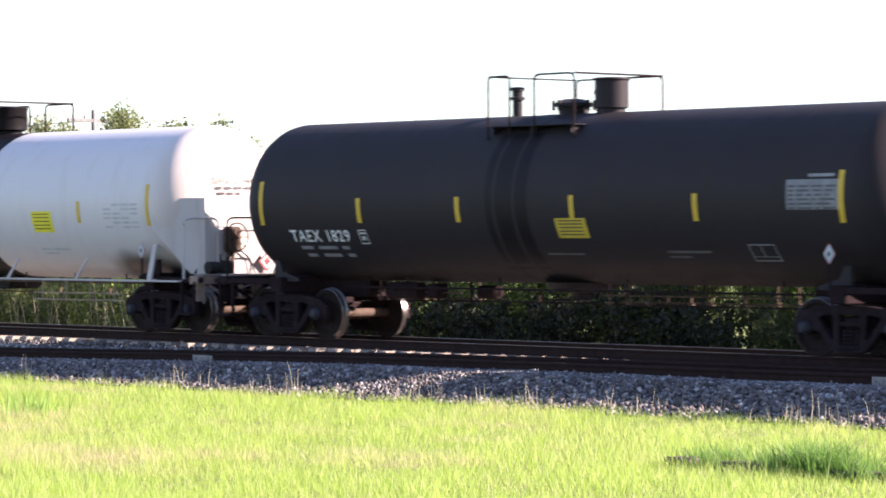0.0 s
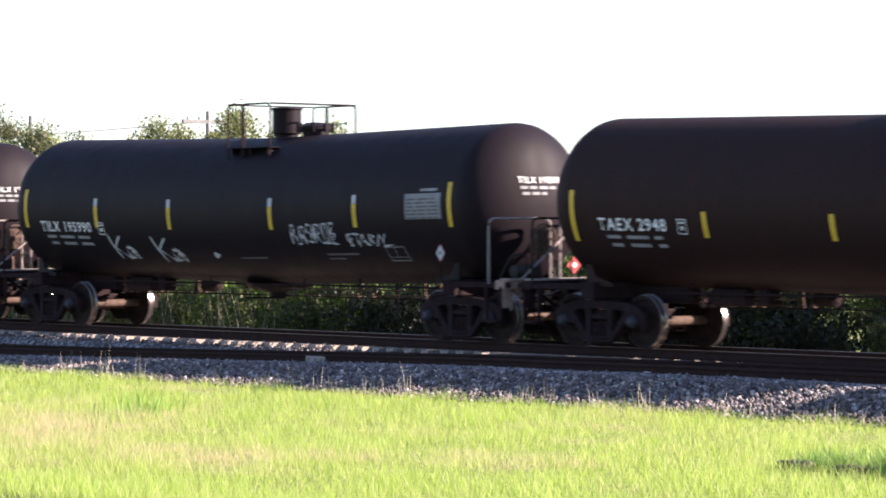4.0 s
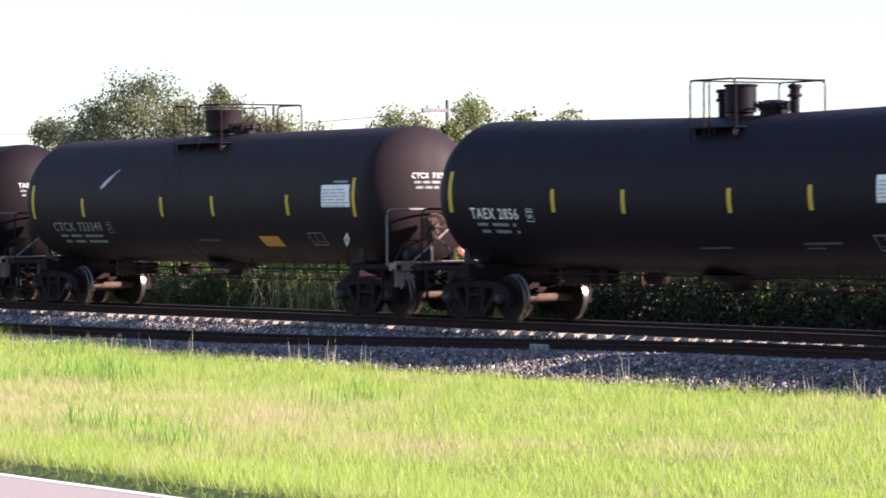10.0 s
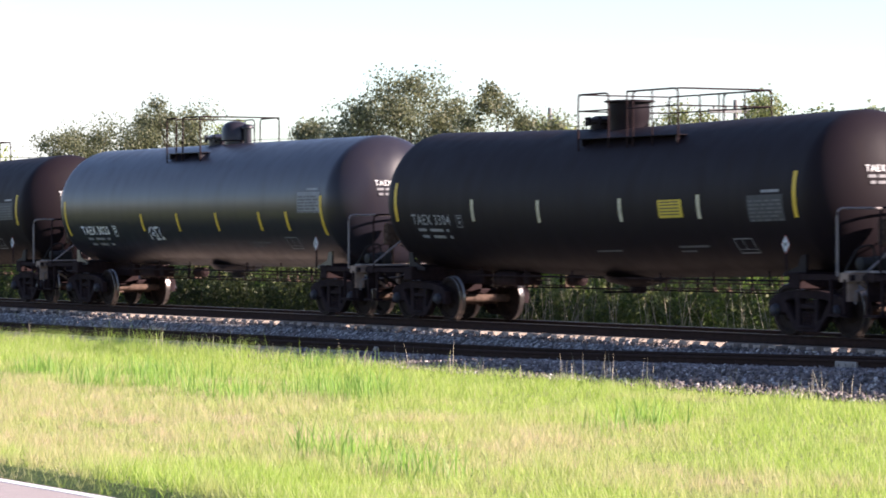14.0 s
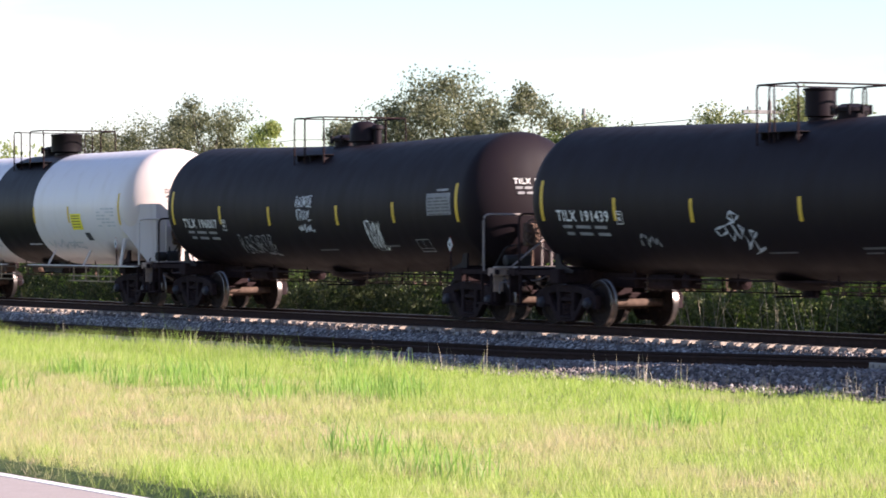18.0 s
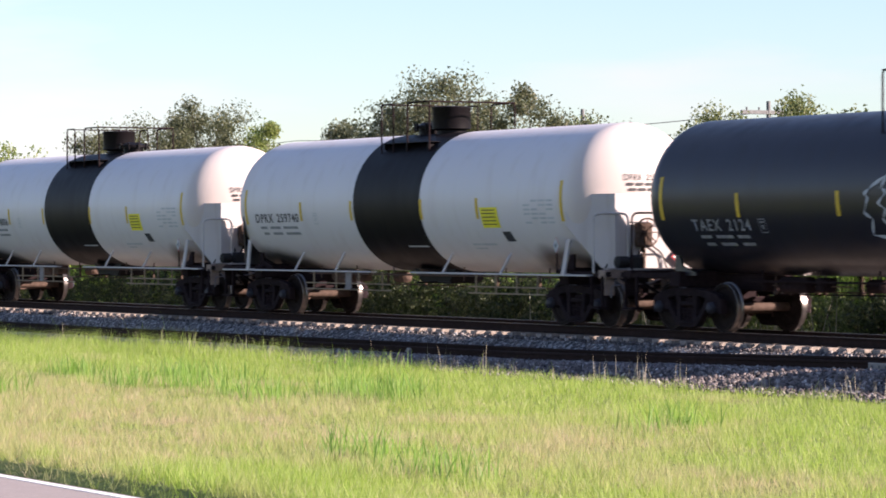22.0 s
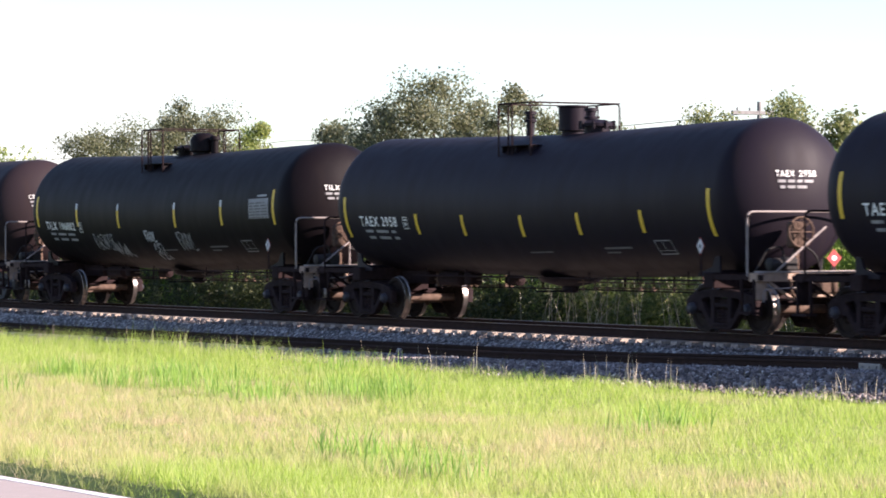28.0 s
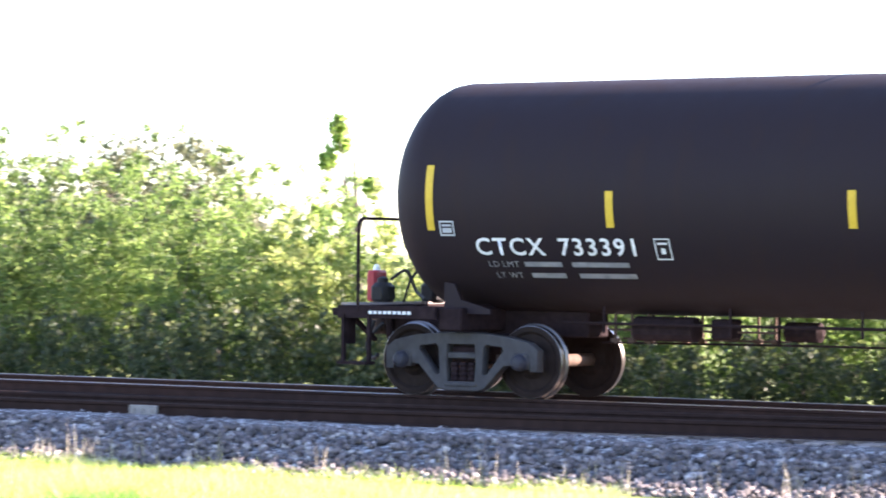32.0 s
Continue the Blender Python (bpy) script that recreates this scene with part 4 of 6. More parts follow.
def head_lettering(text, mat, faint, parent, z):
    """The reporting mark and two rows of small figures on the head that faces forward."""
    at = YC - 0.62
    for w in text.split(" "):
        me = word_mesh(w, 0.006)
        co = np.empty(len(me.vertices) * 3, dtype=np.float32)
        me.vertices.foreach_get("co", co)
        co = co.reshape(-1, 3)
        lo, hi = co.min(0), co.max(0)
        y = at + (co[:, 0] - lo[0]) / (hi[0] - lo[0]) * 0.098 * len(w)
        zz = z + (co[:, 1] - lo[1]) / (hi[1] - lo[1]) * 0.12
        me.vertices.foreach_set("co", np.stack([on_head(y, zz, 0.02), y, zz], 1).astype(np.float32).ravel())
        me.materials.clear()
        me.materials.append(mat)
        me.update()
        tagged(put("head_lettering", me, parent, label="stencilled mark on the tank head"), kind="stuff")
        at += 0.098 * len(w) + 0.1
    bm = bmesh.new()
    rng = random.Random(len(text))
    for i in range(2):
        zc = z - 0.11 - 0.11 * i
        a = YC - 0.58 + 0.04 * i
        while a < YC + 0.15 - 0.1 * i:
            w = rng.uniform(0.10, 0.22)
            n = 3
            lower = [bm.verts.new((float(on_head(a + w * k / n, zc, 0.018)), a + w * k / n, zc)) for k in range(n + 1)]
            upper = [bm.verts.new((float(on_head(a + w * k / n, zc + 0.055, 0.018)), a + w * k / n, zc + 0.055)) for k in range(n + 1)]
            for k in range(n):
                bm.faces.new((lower[k], lower[k + 1], upper[k + 1], upper[k]))
            a += w + 0.05
    tagged(part("head_stencil", bm, faint, parent, "rows of small stencilling", False), kind="stuff")


def wheelset_mesh():
    bm = bmesh.new()
    lathe(bm, [(-1.02, 0.07), (-0.9, 0.075), (-0.84, 0.085), (-0.4, 0.085), (0.4, 0.085), (0.84, 0.085), (0.9, 0.075), (1.02, 0.07)], 14, "y", (0, 0, 0), [1] * 7)
    for s in (-1, 1):
        prof = [(-0.085, 0.10), (-0.085, 0.16), (-0.03, 0.22), (-0.03, 0.36), (-0.065, 0.395), (-0.065, 0.462), (-0.06, WHEEL_R), (0.03, WHEEL_R + 0.004), (0.045, 0.497), (0.07, 0.497), (0.075, 0.40), (0.02, 0.36), (0.02, 0.22), (0.075, 0.16), (0.075, 0.10)]
        mats = [3, 3, 3, 3, 3, 0, 0, 0, 0, 3, 3, 3, 3, 3]
        pr = [(s * -1 * a if s > 0 else a, r) for a, r in prof]
        lathe(bm, pr, 26, "y", (0, s * 0.75, 0), mats, False)
        # casting marks and a bolt ring on the end cap
        for k in range(3):
            a = k * math.tau / 3
            box(bm, (0.045 * math.cos(a) - 0.014, s * 1.02 - 0.014, 0.045 * math.sin(a) - 0.014), (0.045 * math.cos(a) + 0.014, s * 1.02 + 0.014, 0.045 * math.sin(a) + 0.014), 1)
    bmesh.ops.recalc_face_normals(bm, faces=bm.faces)
    return finish("wheelset", bm, [TREAD, RUST, FRAME, WHEELBROWN])


def plate_from_outline(name, loops, depth, bevel, mats):
    """An extruded, bevelled plate from an outline and its holes (x, z); its thickness lies along y."""
    cu = bpy.data.curves.new(name, "CURVE")
    cu.dimensions = "2D"
    cu.fill_mode = "BOTH"
    cu.extrude = depth / 2 - bevel
    cu.bevel_depth = bevel
    cu.bevel_resolution = 1
    for loop in loops:
        sp = cu.splines.new("POLY")
        sp.points.add(len(loop) - 1)
        for p, (x, z) in zip(sp.points, loop):
            p.co = (x, z, 0, 1)
        sp.use_cyclic_u = True
    ob = bpy.data.objects.new(name, cu)
    me = bpy.data.meshes.new_from_object(ob)
    bpy.data.objects.remove(ob)
    bpy.data.curves.remove(cu)
    me.transform(Matrix.Rotation(radians(90), 4, "X"))
    bm = bmesh.new()
    bm.from_mesh(me)
    bpy.data.meshes.remove(me)
    return bm


def side_frame_mesh(mat):
    """Cast truck side: bowed top chord, V-shaped lower chord, two windows and a spring opening."""
    half = [(0.24, 0.10), (0.35, 0.13), (0.64, 0.43), (0.75, 0.44), (0.76, 0.54), (0.82, 0.60), (0.98, 0.60), (1.04, 0.54), (1.05, 0.37), (1.14, 0.37), (1.14, 0.62), (1.02, 0.71), (0.70, 0.78), (0.3, 0.82)]
    outer = half + [(-x, z) for x, z in reversed(half)]
    win = [(0.66, 0.61), (0.63, 0.67), (0.38, 0.70), (0.33, 0.65), (0.31, 0.30), (0.35, 0.27), (0.40, 0.29)]
    mid = [(-0.22, 0.70), (0.22, 0.70), (0.24, 0.45), (0.22, 0.19), (-0.22, 0.19), (-0.24, 0.45)]
    bm = plate_from_outline("side_frame", [outer, win, [(-x, z) for x, z in win], mid], 0.16, 0.016, [mat])
    for s in (-1, 1):
        box(bm, (s * 0.9 - 0.13, -0.10, 0.38), (s * 0.9 + 0.13, 0.09, 0.60), 0, 0.03)
    box(bm, (-0.22, -0.06, 0.50), (0.22, 0.05, 0.58), 0, 0.015)
    box(bm, (-0.24, -0.10, 0.14), (0.24, 0.09, 0.19), 0, 0.015)
    return finish("side_frame", bm, [mat], True)


def bearing_mesh():
    """Round roller-bearing end cap with its three bolts."""
    bm = bmesh.new()
    lathe(bm, [(-0.19, 0.045), (-0.185, 0.07), (-0.16, 0.10), (-0.09, 0.115)], 14, "y")
    for k in range(3):
        a = math.pi / 2 + k * math.tau / 3
        lathe(bm, [(-0.20, 0.014), (-0.17, 0.014)], 6, "y", (0.06 * math.cos(a), 0, 0.06 * math.sin(a)))
    return finish("bearing_cap", bm, [BEARING])


def springs_mesh():
    bm = bmesh.new()
    for x in (-0.13, 0.0, 0.13):
        prof = []
        for i in range(9):
            prof.append((0.20 + 0.0315 * i, 0.062 if i % 2 else 0.046))
        lathe(bm, prof, 8, "z", (x, 0, 0))
    return finish("spring_nest", bm, [FRAME])


def bolster_mesh():
    bm = bmesh.new()
    box(bm, (-0.2, -0.98, 0.46), (0.2, 0.98, 0.66), 0, 0.03)
    box(bm, (-0.28, -0.4, 0.6), (0.28, 0.4, 0.82), 0, 0.03)
    lathe(bm, [(0.8, 0.24), (0.97, 0.24)], 20)
    return finish("bolster", bm, [FRAME])


def brake_beam_mesh():
    bm = bmesh.new()
    for s in (-1, 1):
        strut(bm, (s * 0.36, -0.75, 0.36), (s * 0.36, 0.75, 0.36), 0.06, 0.09)
        for y in (-0.75, 0.75):
            box(bm, (s * 0.36 - 0.03 + s * 0.03, y - 0.05, 0.26), (s * 0.36 + 0.04 + s * 0.03, y + 0.05, 0.56), 0, 0.01)
    return finish("brake_beam", bm, [RUST], False)


def truck(car, x, grey, wheels):
    t = put("truck", cached("bolster", bolster_mesh), car, (x, YC, 0), label="roller-bearing freight truck with two wheelsets")
    mat = TRUCKGREY if grey else CASTING
    for s in (-1, 1):
        put("side_frame", cached(("side", grey), lambda: side_frame_mesh(mat)), t, (0, s * 0.99, 0), (0, 0, 0 if s < 0 else 180))
        put("spring_nest", cached("springs", springs_mesh), t, (0, s * 0.99, 0))
        for e in (-1, 1):
            put("bearing_cap", cached("bearing", bearing_mesh), t, (e * AXLE_X, s * 0.99, WHEEL_R), (0, 0, 0 if s < 0 else 180))
    put("brake_beam", cached("beams", brake_beam_mesh), t)
    for s in (-1, 1):
        w = put("wheelset", cached("wheelset", wheelset_mesh), t, (s * AXLE_X, 0, WHEEL_R), label="wheelset with bright worn treads and a rusty axle")
        wheels.append((w, s * AXLE_X))


def housing_mesh(kind, mat):
    """Valve housing on the manway nozzle."""
    bm = bmesh.new()
    z = ZC + R
    if kind == "drum":            # plain cylinder with a lid
        lathe(bm, [(z - 0.2, 0.33), (z + 0.05, 0.33), (z + 0.09, 0.44), (z + 0.52, 0.44), (z + 0.54, 0.455), (z + 0.58, 0.455), (z + 0.59, 0.40)], 28)
    elif kind == "wide":          # wide drum with a broad lid
        lathe(bm, [(z - 0.2, 0.40), (z + 0.14, 0.40), (z + 0.18, 0.42), (z + 0.50, 0.42), (z + 0.52, 0.52), (z + 0.55, 0.52), (z + 0.56, 0.45)], 28)
    elif kind == "bonnet":        # tilted, dome-topped bonnet
        lathe(bm, [(z - 0.2, 0.28), (z + 0.06, 0.28), (z + 0.09, 0.36), (z + 0.38, 0.35), (z + 0.50, 0.28), (z + 0.56, 0.14), (z + 0.57, 0.02)], 24)
        lathe(bm, [(z - 0.2, 0.10), (z + 0.36, 0.10), (z + 0.37, 0.15), (z + 0.42, 0.15), (z + 0.47, 0.11)], 14, at=(0.46, 0.1, 0))
    else:                         # small drum
        lathe(bm, [(z - 0.2, 0.24), (z + 0.06, 0.24), (z + 0.08, 0.30), (z + 0.55, 0.30), (z + 0.57, 0.33), (z + 0.60, 0.33), (z + 0.61, 0.25)], 24)
        lathe(bm, [(z - 0.2, 0.09), (z + 0.32, 0.09), (z + 0.33, 0.13), (z + 0.40, 0.13)], 12, at=(-0.42, 0.15, 0))
    return finish("valve_housing", bm, [mat])


def manway_mesh(mat):
    bm = bmesh.new()
    z = ZC + R
    lathe(bm, [(z - 0.2, 0.27), (z + 0.12, 0.27), (z + 0.125, 0.35), (z + 0.19, 0.35), (z + 0.20, 0.31), (z + 0.26, 0.18), (z + 0.27, 0.02)], 24)
    return finish("manway_cover", bm, [mat])


def bolt_mesh(mat):
    bm = bmesh.new()
    z = ZC + R
    box(bm, (-0.03, -0.03, z + 0.06), (0.03, 0.03, z + 0.24), 0, 0.008)
    return finish("bolt", bm, [mat], False)


def vent_mesh(mat):
    bm = bmesh.new()
    z = ZC + R
    lathe(bm, [(z - 0.2, 0.09), (z + 0.28, 0.09), (z + 0.29, 0.14), (z + 0.34, 0.14), (z + 0.35, 0.10), (z + 0.45, 0.10), (z + 0.46, 0.14), (z + 0.52, 0.13), (z + 0.53, 0.03)], 16)
    return finish("relief_valve", bm, [mat])


def platform_mesh(x0, x1, mat):
    """A grating walkway with its brackets, one connected frame."""
    bm = bmesh.new()
    z = ZC + R
    box(bm, (x0, YC - 0.2, z - 0.235), (x1, YC + 0.2, z - 0.22), 0, 0.004)
    for x in (x0 + 0.1, (x0 + x1) / 2, x1 - 0.1):
        bmesh.ops.create_cube(bm, size=1, matrix=Matrix.Translation((x, YC, z - 0.30)) @ Matrix.Diagonal((0.03, 0.32, 0.14, 1)))
    return finish("platform", bm, [mat], False)


def top_rail_mesh(x0, x1, mat, double=False):
    """Safety railing round the top platform: hoops at the corners with a gap for the ladder, cross rails over the ends."""
    bm = bmesh.new()
    z = ZC + R
    zt = z + RAIL_UP
    n, f = YC - 1.08, YC + 1.12
    hoop = 1.1 if double else 0.55
    tube(bm, rounded([(x0, n, z - 0.47), (x0, n, zt), (x0 + hoop, n, zt), (x0 + hoop, n, z - 0.42)], 0.1), 0.02, 6)
    h = min(hoop, (x1 - x0) * 0.35)
    tube(bm, rounded([(x1 - h - 0.45, n, z - 0.42), (x1 - h - 0.45, n, zt), (x1, n, zt), (x1, n, z - 0.47)], 0.12), 0.02, 6)
    tube(bm, rounded([(x1 - h - 0.5, f, z - 0.42), (x1 - h - 0.5, f, zt), (x1, f, zt), (x1, f, z - 0.47)], 0.12), 0.02, 6)
    tube(bm, [(x1, n, zt), (x1, f, zt)], 0.02, 6)
    tube(bm, [(x0, n, zt), (x0, f, zt)], 0.016, 6)
    tube(bm, rounded([(x0, f, z - 0.47), (x0, f, zt), (x0 + h, f, zt), (x0 + h, f, z - 0.42)], 0.1), 0.018, 6)
    if double:
        m = z + RAIL_UP / 2
        tube(bm, [(x0 + hoop, f, zt), (x1 - h, f, zt)], 0.02, 6)
        tube(bm, [(x0 + (x1 - x0) * 0.5, n, zt), (x1 - h, n, zt)], 0.02, 6)
        for p, q in (((x0, n), (x0 + hoop, n)), ((x0 + (x1 - x0) * 0.5, n), (x1, n)), ((x0, f), (x1, f)), ((x1, n), (x1, f)), ((x0, n), (x0, f))):
            tube(bm, [(*p, m), (*q, m)], 0.016, 6)
        for i in range(2, 4):
            x = x0 + (x1 - x0) * i / 4
            for y in (n, f):
                tube(bm, [(x, y, z - 0.45), (x, y, zt)], 0.016, 6)
    return finish("top_railing", bm, [mat])


def end_frame_mesh(mat):
    """Stub sill, bolster, draft gear and end platform of the end at +x."""
    bm = bmesh.new()
    box(bm, (5.6, YC - 0.26, 0.78), (8.72, YC + 0.26, 1.14), 0, 0.02)
    box(bm, (6.85, YC - 1.35, 0.86), (7.2, YC + 1.35, 1.16), 0, 0.02)
    for s in (-1, 1):
        strut(bm, (7.2, YC + s * 1.3, 1.08), (8.8, YC + s * 1.38, 1.08), 0.08, 0.10)
    for s in (-1, 1):
        box(bm, (8.60, YC + s * 1.42 - 0.03, 0.42), (8.64, YC + s * 1.42 + 0.03, 1.05))
        box(bm, (8.20, YC + s * 1.42 - 0.03, 0.42), (8.24, YC + s * 1.42 + 0.03, 1.05))
        box(bm, (8.20, YC + s * 1.42 - 0.12, 0.40), (8.64, YC + s * 1.42 + 0.12, 0.44))
    return finish("end_frame", bm, [mat], False)


def end_sill_mesh(mat):
    """Cross beam and steps' corner at the end; mat carries its sunlit or dark tone."""
    bm = bmesh.new()
    box(bm, (8.45, YC - 1.42, 1.00), (8.72, YC + 1.42, 1.165), 0, 0.01)
    for s in (-1, 1):
        box(bm, (8.60, YC + s * 1.28 - 0.12, 0.66), (8.66, YC + s * 1.28 + 0.12, 1.02), 0, 0.01)
        strut(bm, (8.66, YC + s * 1.1, 0.98), (8.66, YC + s * 0.62, 0.70), 0.05, 0.06)
    box(bm, (8.60, YC - 0.32, 0.70), (8.70, YC + 0.32, 1.05), 0, 0.015)
    return finish("end_sill", bm, [mat], False)


def gangway_mesh(mat):
    """Crossover grating over the coupler, one plate with slots."""
    cu = bpy.data.curves.new("crossover_step", "CURVE")
    cu.dimensions = "2D"
    cu.fill_mode = "BOTH"
    cu.extrude = 0.015
    x0, x1, h = 8.455, 8.745, 1.3
    loops = [[(x0, -h), (x1, -h), (x1, h), (x0, h)]]
    for i in range(5):
        x = x0 + 0.03 + 0.05 * i
        for a, b in ((-1.26, -0.47), (-0.43, 0.43), (0.47, 1.26)):
            loops.append([(x, a), (x + 0.028, a), (x + 0.028, b), (x, b)])
    for loop in loops:
        sp = cu.splines.new("POLY")
        sp.points.add(3)
        for p, (x, y) in zip(sp.points, loop):
            p.co = (x, y, 0, 1)
        sp.use_cyclic_u = True
    ob = bpy.data.objects.new("crossover_step", cu)
    me = bpy.data.meshes.new_from_object(ob)
    bpy.data.objects.remove(ob)
    bpy.data.curves.remove(cu)
    me.transform(Matrix.Translation((0, YC, 1.185)))
    me.materials.clear()
    me.materials.append(mat)
    return me


def cut_lever_mesh(mat):
    bm = bmesh.new()
    tube(bm, rounded([(8.82, YC - 1.35, 0.62), (8.82, YC - 1.35, 0.86), (8.82, YC - 0.4, 0.90), (8.84, YC - 0.1, 1.02)], 0.08), 0.016, 6)
    return finish("cut_lever", bm, [mat])


def end_pipe_mesh(mat):
    bm = bmesh.new()
    tube(bm, rounded([(8.74, YC - 0.7, 1.05), (8.80, YC - 0.7, 0.80), (8.72, YC - 0.5, 0.66), (8.0, YC - 0.5, 0.66)], 0.1), 0.022, 6)
    return finish("train_pipe", bm, [mat])


def brake_valve_mesh():
    """Control valve, small reservoir and hoses packed above the sill."""
    bm = bmesh.new()
    box(bm, (8.40, YC - 0.75, 1.18), (8.66, YC - 0.42, 1.46), 0, 0.05)
    lathe(bm, [(YC - 1.05, 0.03), (YC - 1.02, 0.12), (YC - 0.78, 0.12), (YC - 0.75, 0.04)], 14, "y", (8.52, 0, 1.32))
    tube(bm, rounded([(8.42, YC - 0.6, 1.45), (8.36, YC - 0.6, 1.66), (8.30, YC - 0.9, 1.60), (8.22, YC - 1.1, 1.2)], 0.1), 0.02, 6)
    tube(bm, rounded([(8.50, YC - 0.5, 1.45), (8.46, YC - 0.3, 1.75), (8.46, YC + 0.1, 1.5), (8.5, YC + 0.2, 1.18)], 0.1), 0.018, 6)
    return finish("brake_valve", bm, [HOSE])


def coupler_mesh():
    bm = bmesh.new()
    box(bm, (8.6, YC - 0.09, 0.80), (8.86, YC + 0.09, 0.98), 0, 0.02)
    box(bm, (8.82, YC - 0.2, 0.76), (9.02, YC + 0.08, 1.02), 0, 0.05)
    box(bm, (8.88, YC + 0.05, 0.76), (9.06, YC + 0.2, 1.02), 0, 0.05)
    strut(bm, (8.78, YC - 0.9, 0.88), (8.78, YC, 0.88), 0.03, 0.03)
    return finish("coupler", bm, [RUST])


def hose_mesh():
    bm = bmesh.new()
    tube(bm, rounded([(8.72, YC + 0.35, 0.92), (8.95, YC + 0.35, 0.72), (9.0, YC + 0.3, 0.52), (9.05, YC + 0.2, 0.58)], 0.1), 0.025, 6)
    return finish("brake_hose", bm, [HOSE])


def end_rail_mesh(mat, diagonal, inner):
    """Inverted-U grab rails across the end platform; inner: where the inner posts stand, none with 0."""
    bm = bmesh.new()
    y = YC - 1.42
    if not inner:
        tube(bm, rounded([(8.40, YC - 1.42, 1.1), (8.40, YC - 1.42, 2.30), (8.40, YC + 1.42, 2.30), (8.40, YC + 1.42, 1.1)], 0.14), 0.022, 7)
    for k in (-1, 1) if inner else ():
        tube(bm, rounded([(8.28, YC + k * 1.42, 1.1), (8.28, YC + k * 1.42, 2.30), (8.52, YC + k * inner, 2.30), (8.52, YC + k * inner, 1.1)], 0.14), 0.024, 7)
    if inner > 0.5:
        tube(bm, [(8.52, YC - inner, 2.12), (8.52, YC + inner, 2.12)], 0.016, 6)
    if diagonal:
        tube(bm, [(8.70, y + 0.40, 1.16), (8.58, YC + 0.25, 2.02)], 0.022, 6)
    return finish("end_railing", bm, [mat])


def brake_wheel_mesh():
    bm = bmesh.new()
    n = 18
    tube(bm, [(8.62, YC - 0.35 + 0.28 * math.cos(i * math.tau / n), 1.92 + 0.28 * math.sin(i * math.tau / n)) for i in range(n + 1)], 0.02, 6)
    for k in range(4):
        a = k * math.pi / 4
        tube(bm, [(8.62, YC - 0.35 + 0.27 * math.cos(a), 1.92 + 0.27 * math.sin(a)), (8.62, YC - 0.35 - 0.27 * math.cos(a), 1.92 - 0.27 * math.sin(a))], 0.013, 5)
    box(bm, (8.36, YC - 0.52, 1.62), (8.58, YC - 0.18, 2.12), 0, 0.04)
    strut(bm, (8.48, YC - 0.35, 1.1), (8.48, YC - 0.35, 1.65), 0.06, 0.06)
    return finish("brake_wheel", bm, [RUST])


def rigging_mesh(mat):
    """Air reservoir, cylinder, rods and the bottom outlet under the tank."""
    bm = bmesh.new()
    lathe(bm, [(-4.9, 0.05), (-4.85, 0.16), (-4.0, 0.16), (-3.95, 0.05)], 14, "x", (0, YC - 0.3, 0.92))
    lathe(bm, [(-3.1, 0.05), (-3.05, 0.13), (-2.6, 0.13), (-2.55, 0.05)], 14, "x", (0, YC + 0.35, 0.90))
    box(bm, (-3.75, YC - 0.42, 0.80), (-3.45, YC - 0.1, 1.06), 0, 0.03)
    tube(bm, [(-5.8, YC - 0.55, 0.98), (5.8, YC - 0.55, 0.98)], 0.022, 6)
    tube(bm, [(-5.6, YC + 0.1, 0.72), (-2.5, YC + 0.1, 0.74), (5.6, YC + 0.1, 0.72)], 0.016, 6)
    for x in (-5.2, -3.4, -1.6, 1.6, 3.4, 5.2):
        box(bm, (x - 0.016, YC - 0.56, 0.86), (x + 0.016, YC - 0.54, 1.22))
        box(bm, (x + 0.33, YC + 0.08, 0.72), (x + 0.36, YC + 0.12, 1.12))
    return finish("brake_rigging", bm, [mat], False)


def outlet_mesh(mat):
    bm = bmesh.new()
    lathe(bm, [(0.78, 0.10), (0.80, 0.16), (0.92, 0.18), (0.94, 0.30), (1.02, 0.62), (1.12, 0.70)], 20, at=(0, YC, 0))
    strut(bm, (0.1, YC - 0.9, 0.82), (0.1, YC, 0.82), 0.04, 0.04)
    return finish("bottom_outlet", bm, [mat])


def head_shield_mesh(mat):
    """Half-height steel shield before the lower tank head at +x, its corners cut back at a slant."""
    bm = bmesh.new()
    near = [(7.44, -1.53, 2.70), (8.40, -0.98, 2.70), (8.40, -0.98, 1.17), (8.15, -1.12, 1.20), (7.44, -1.53, 2.05)]
    for s in (-1, 1):
        for off in (0.0, -0.05):
            bm.faces.new([bm.verts.new((x + off, YC - s * y, z)) for x, y, z in near])
        rim = [bm.verts.new((x + o, YC - s * y, z)) for o in (0.0, -0.05) for x, y, z in near]
        for i in range(5):
            j = (i + 1) % 5
            bm.faces.new((rim[i], rim[j], rim[j + 5], rim[i + 5]))
    box(bm, (8.35, YC - 0.98, 1.17), (8.40, YC + 0.98, 2.70))
    bmesh.ops.remove_doubles(bm, verts=bm.verts, dist=0.001)
    bmesh.ops.recalc_face_normals(bm, faces=bm.faces)
    return finish("head_shield", bm, [mat], False)


def running_board_mesh(mat, x0, x1):
    bm = bmesh.new()
    y = YC - 1.48
    box(bm, (x0, y - 0.06, 1.035), (x1, y + 0.10, 1.07), 0, 0.006)
    return finish("running_board", bm, [mat], False)


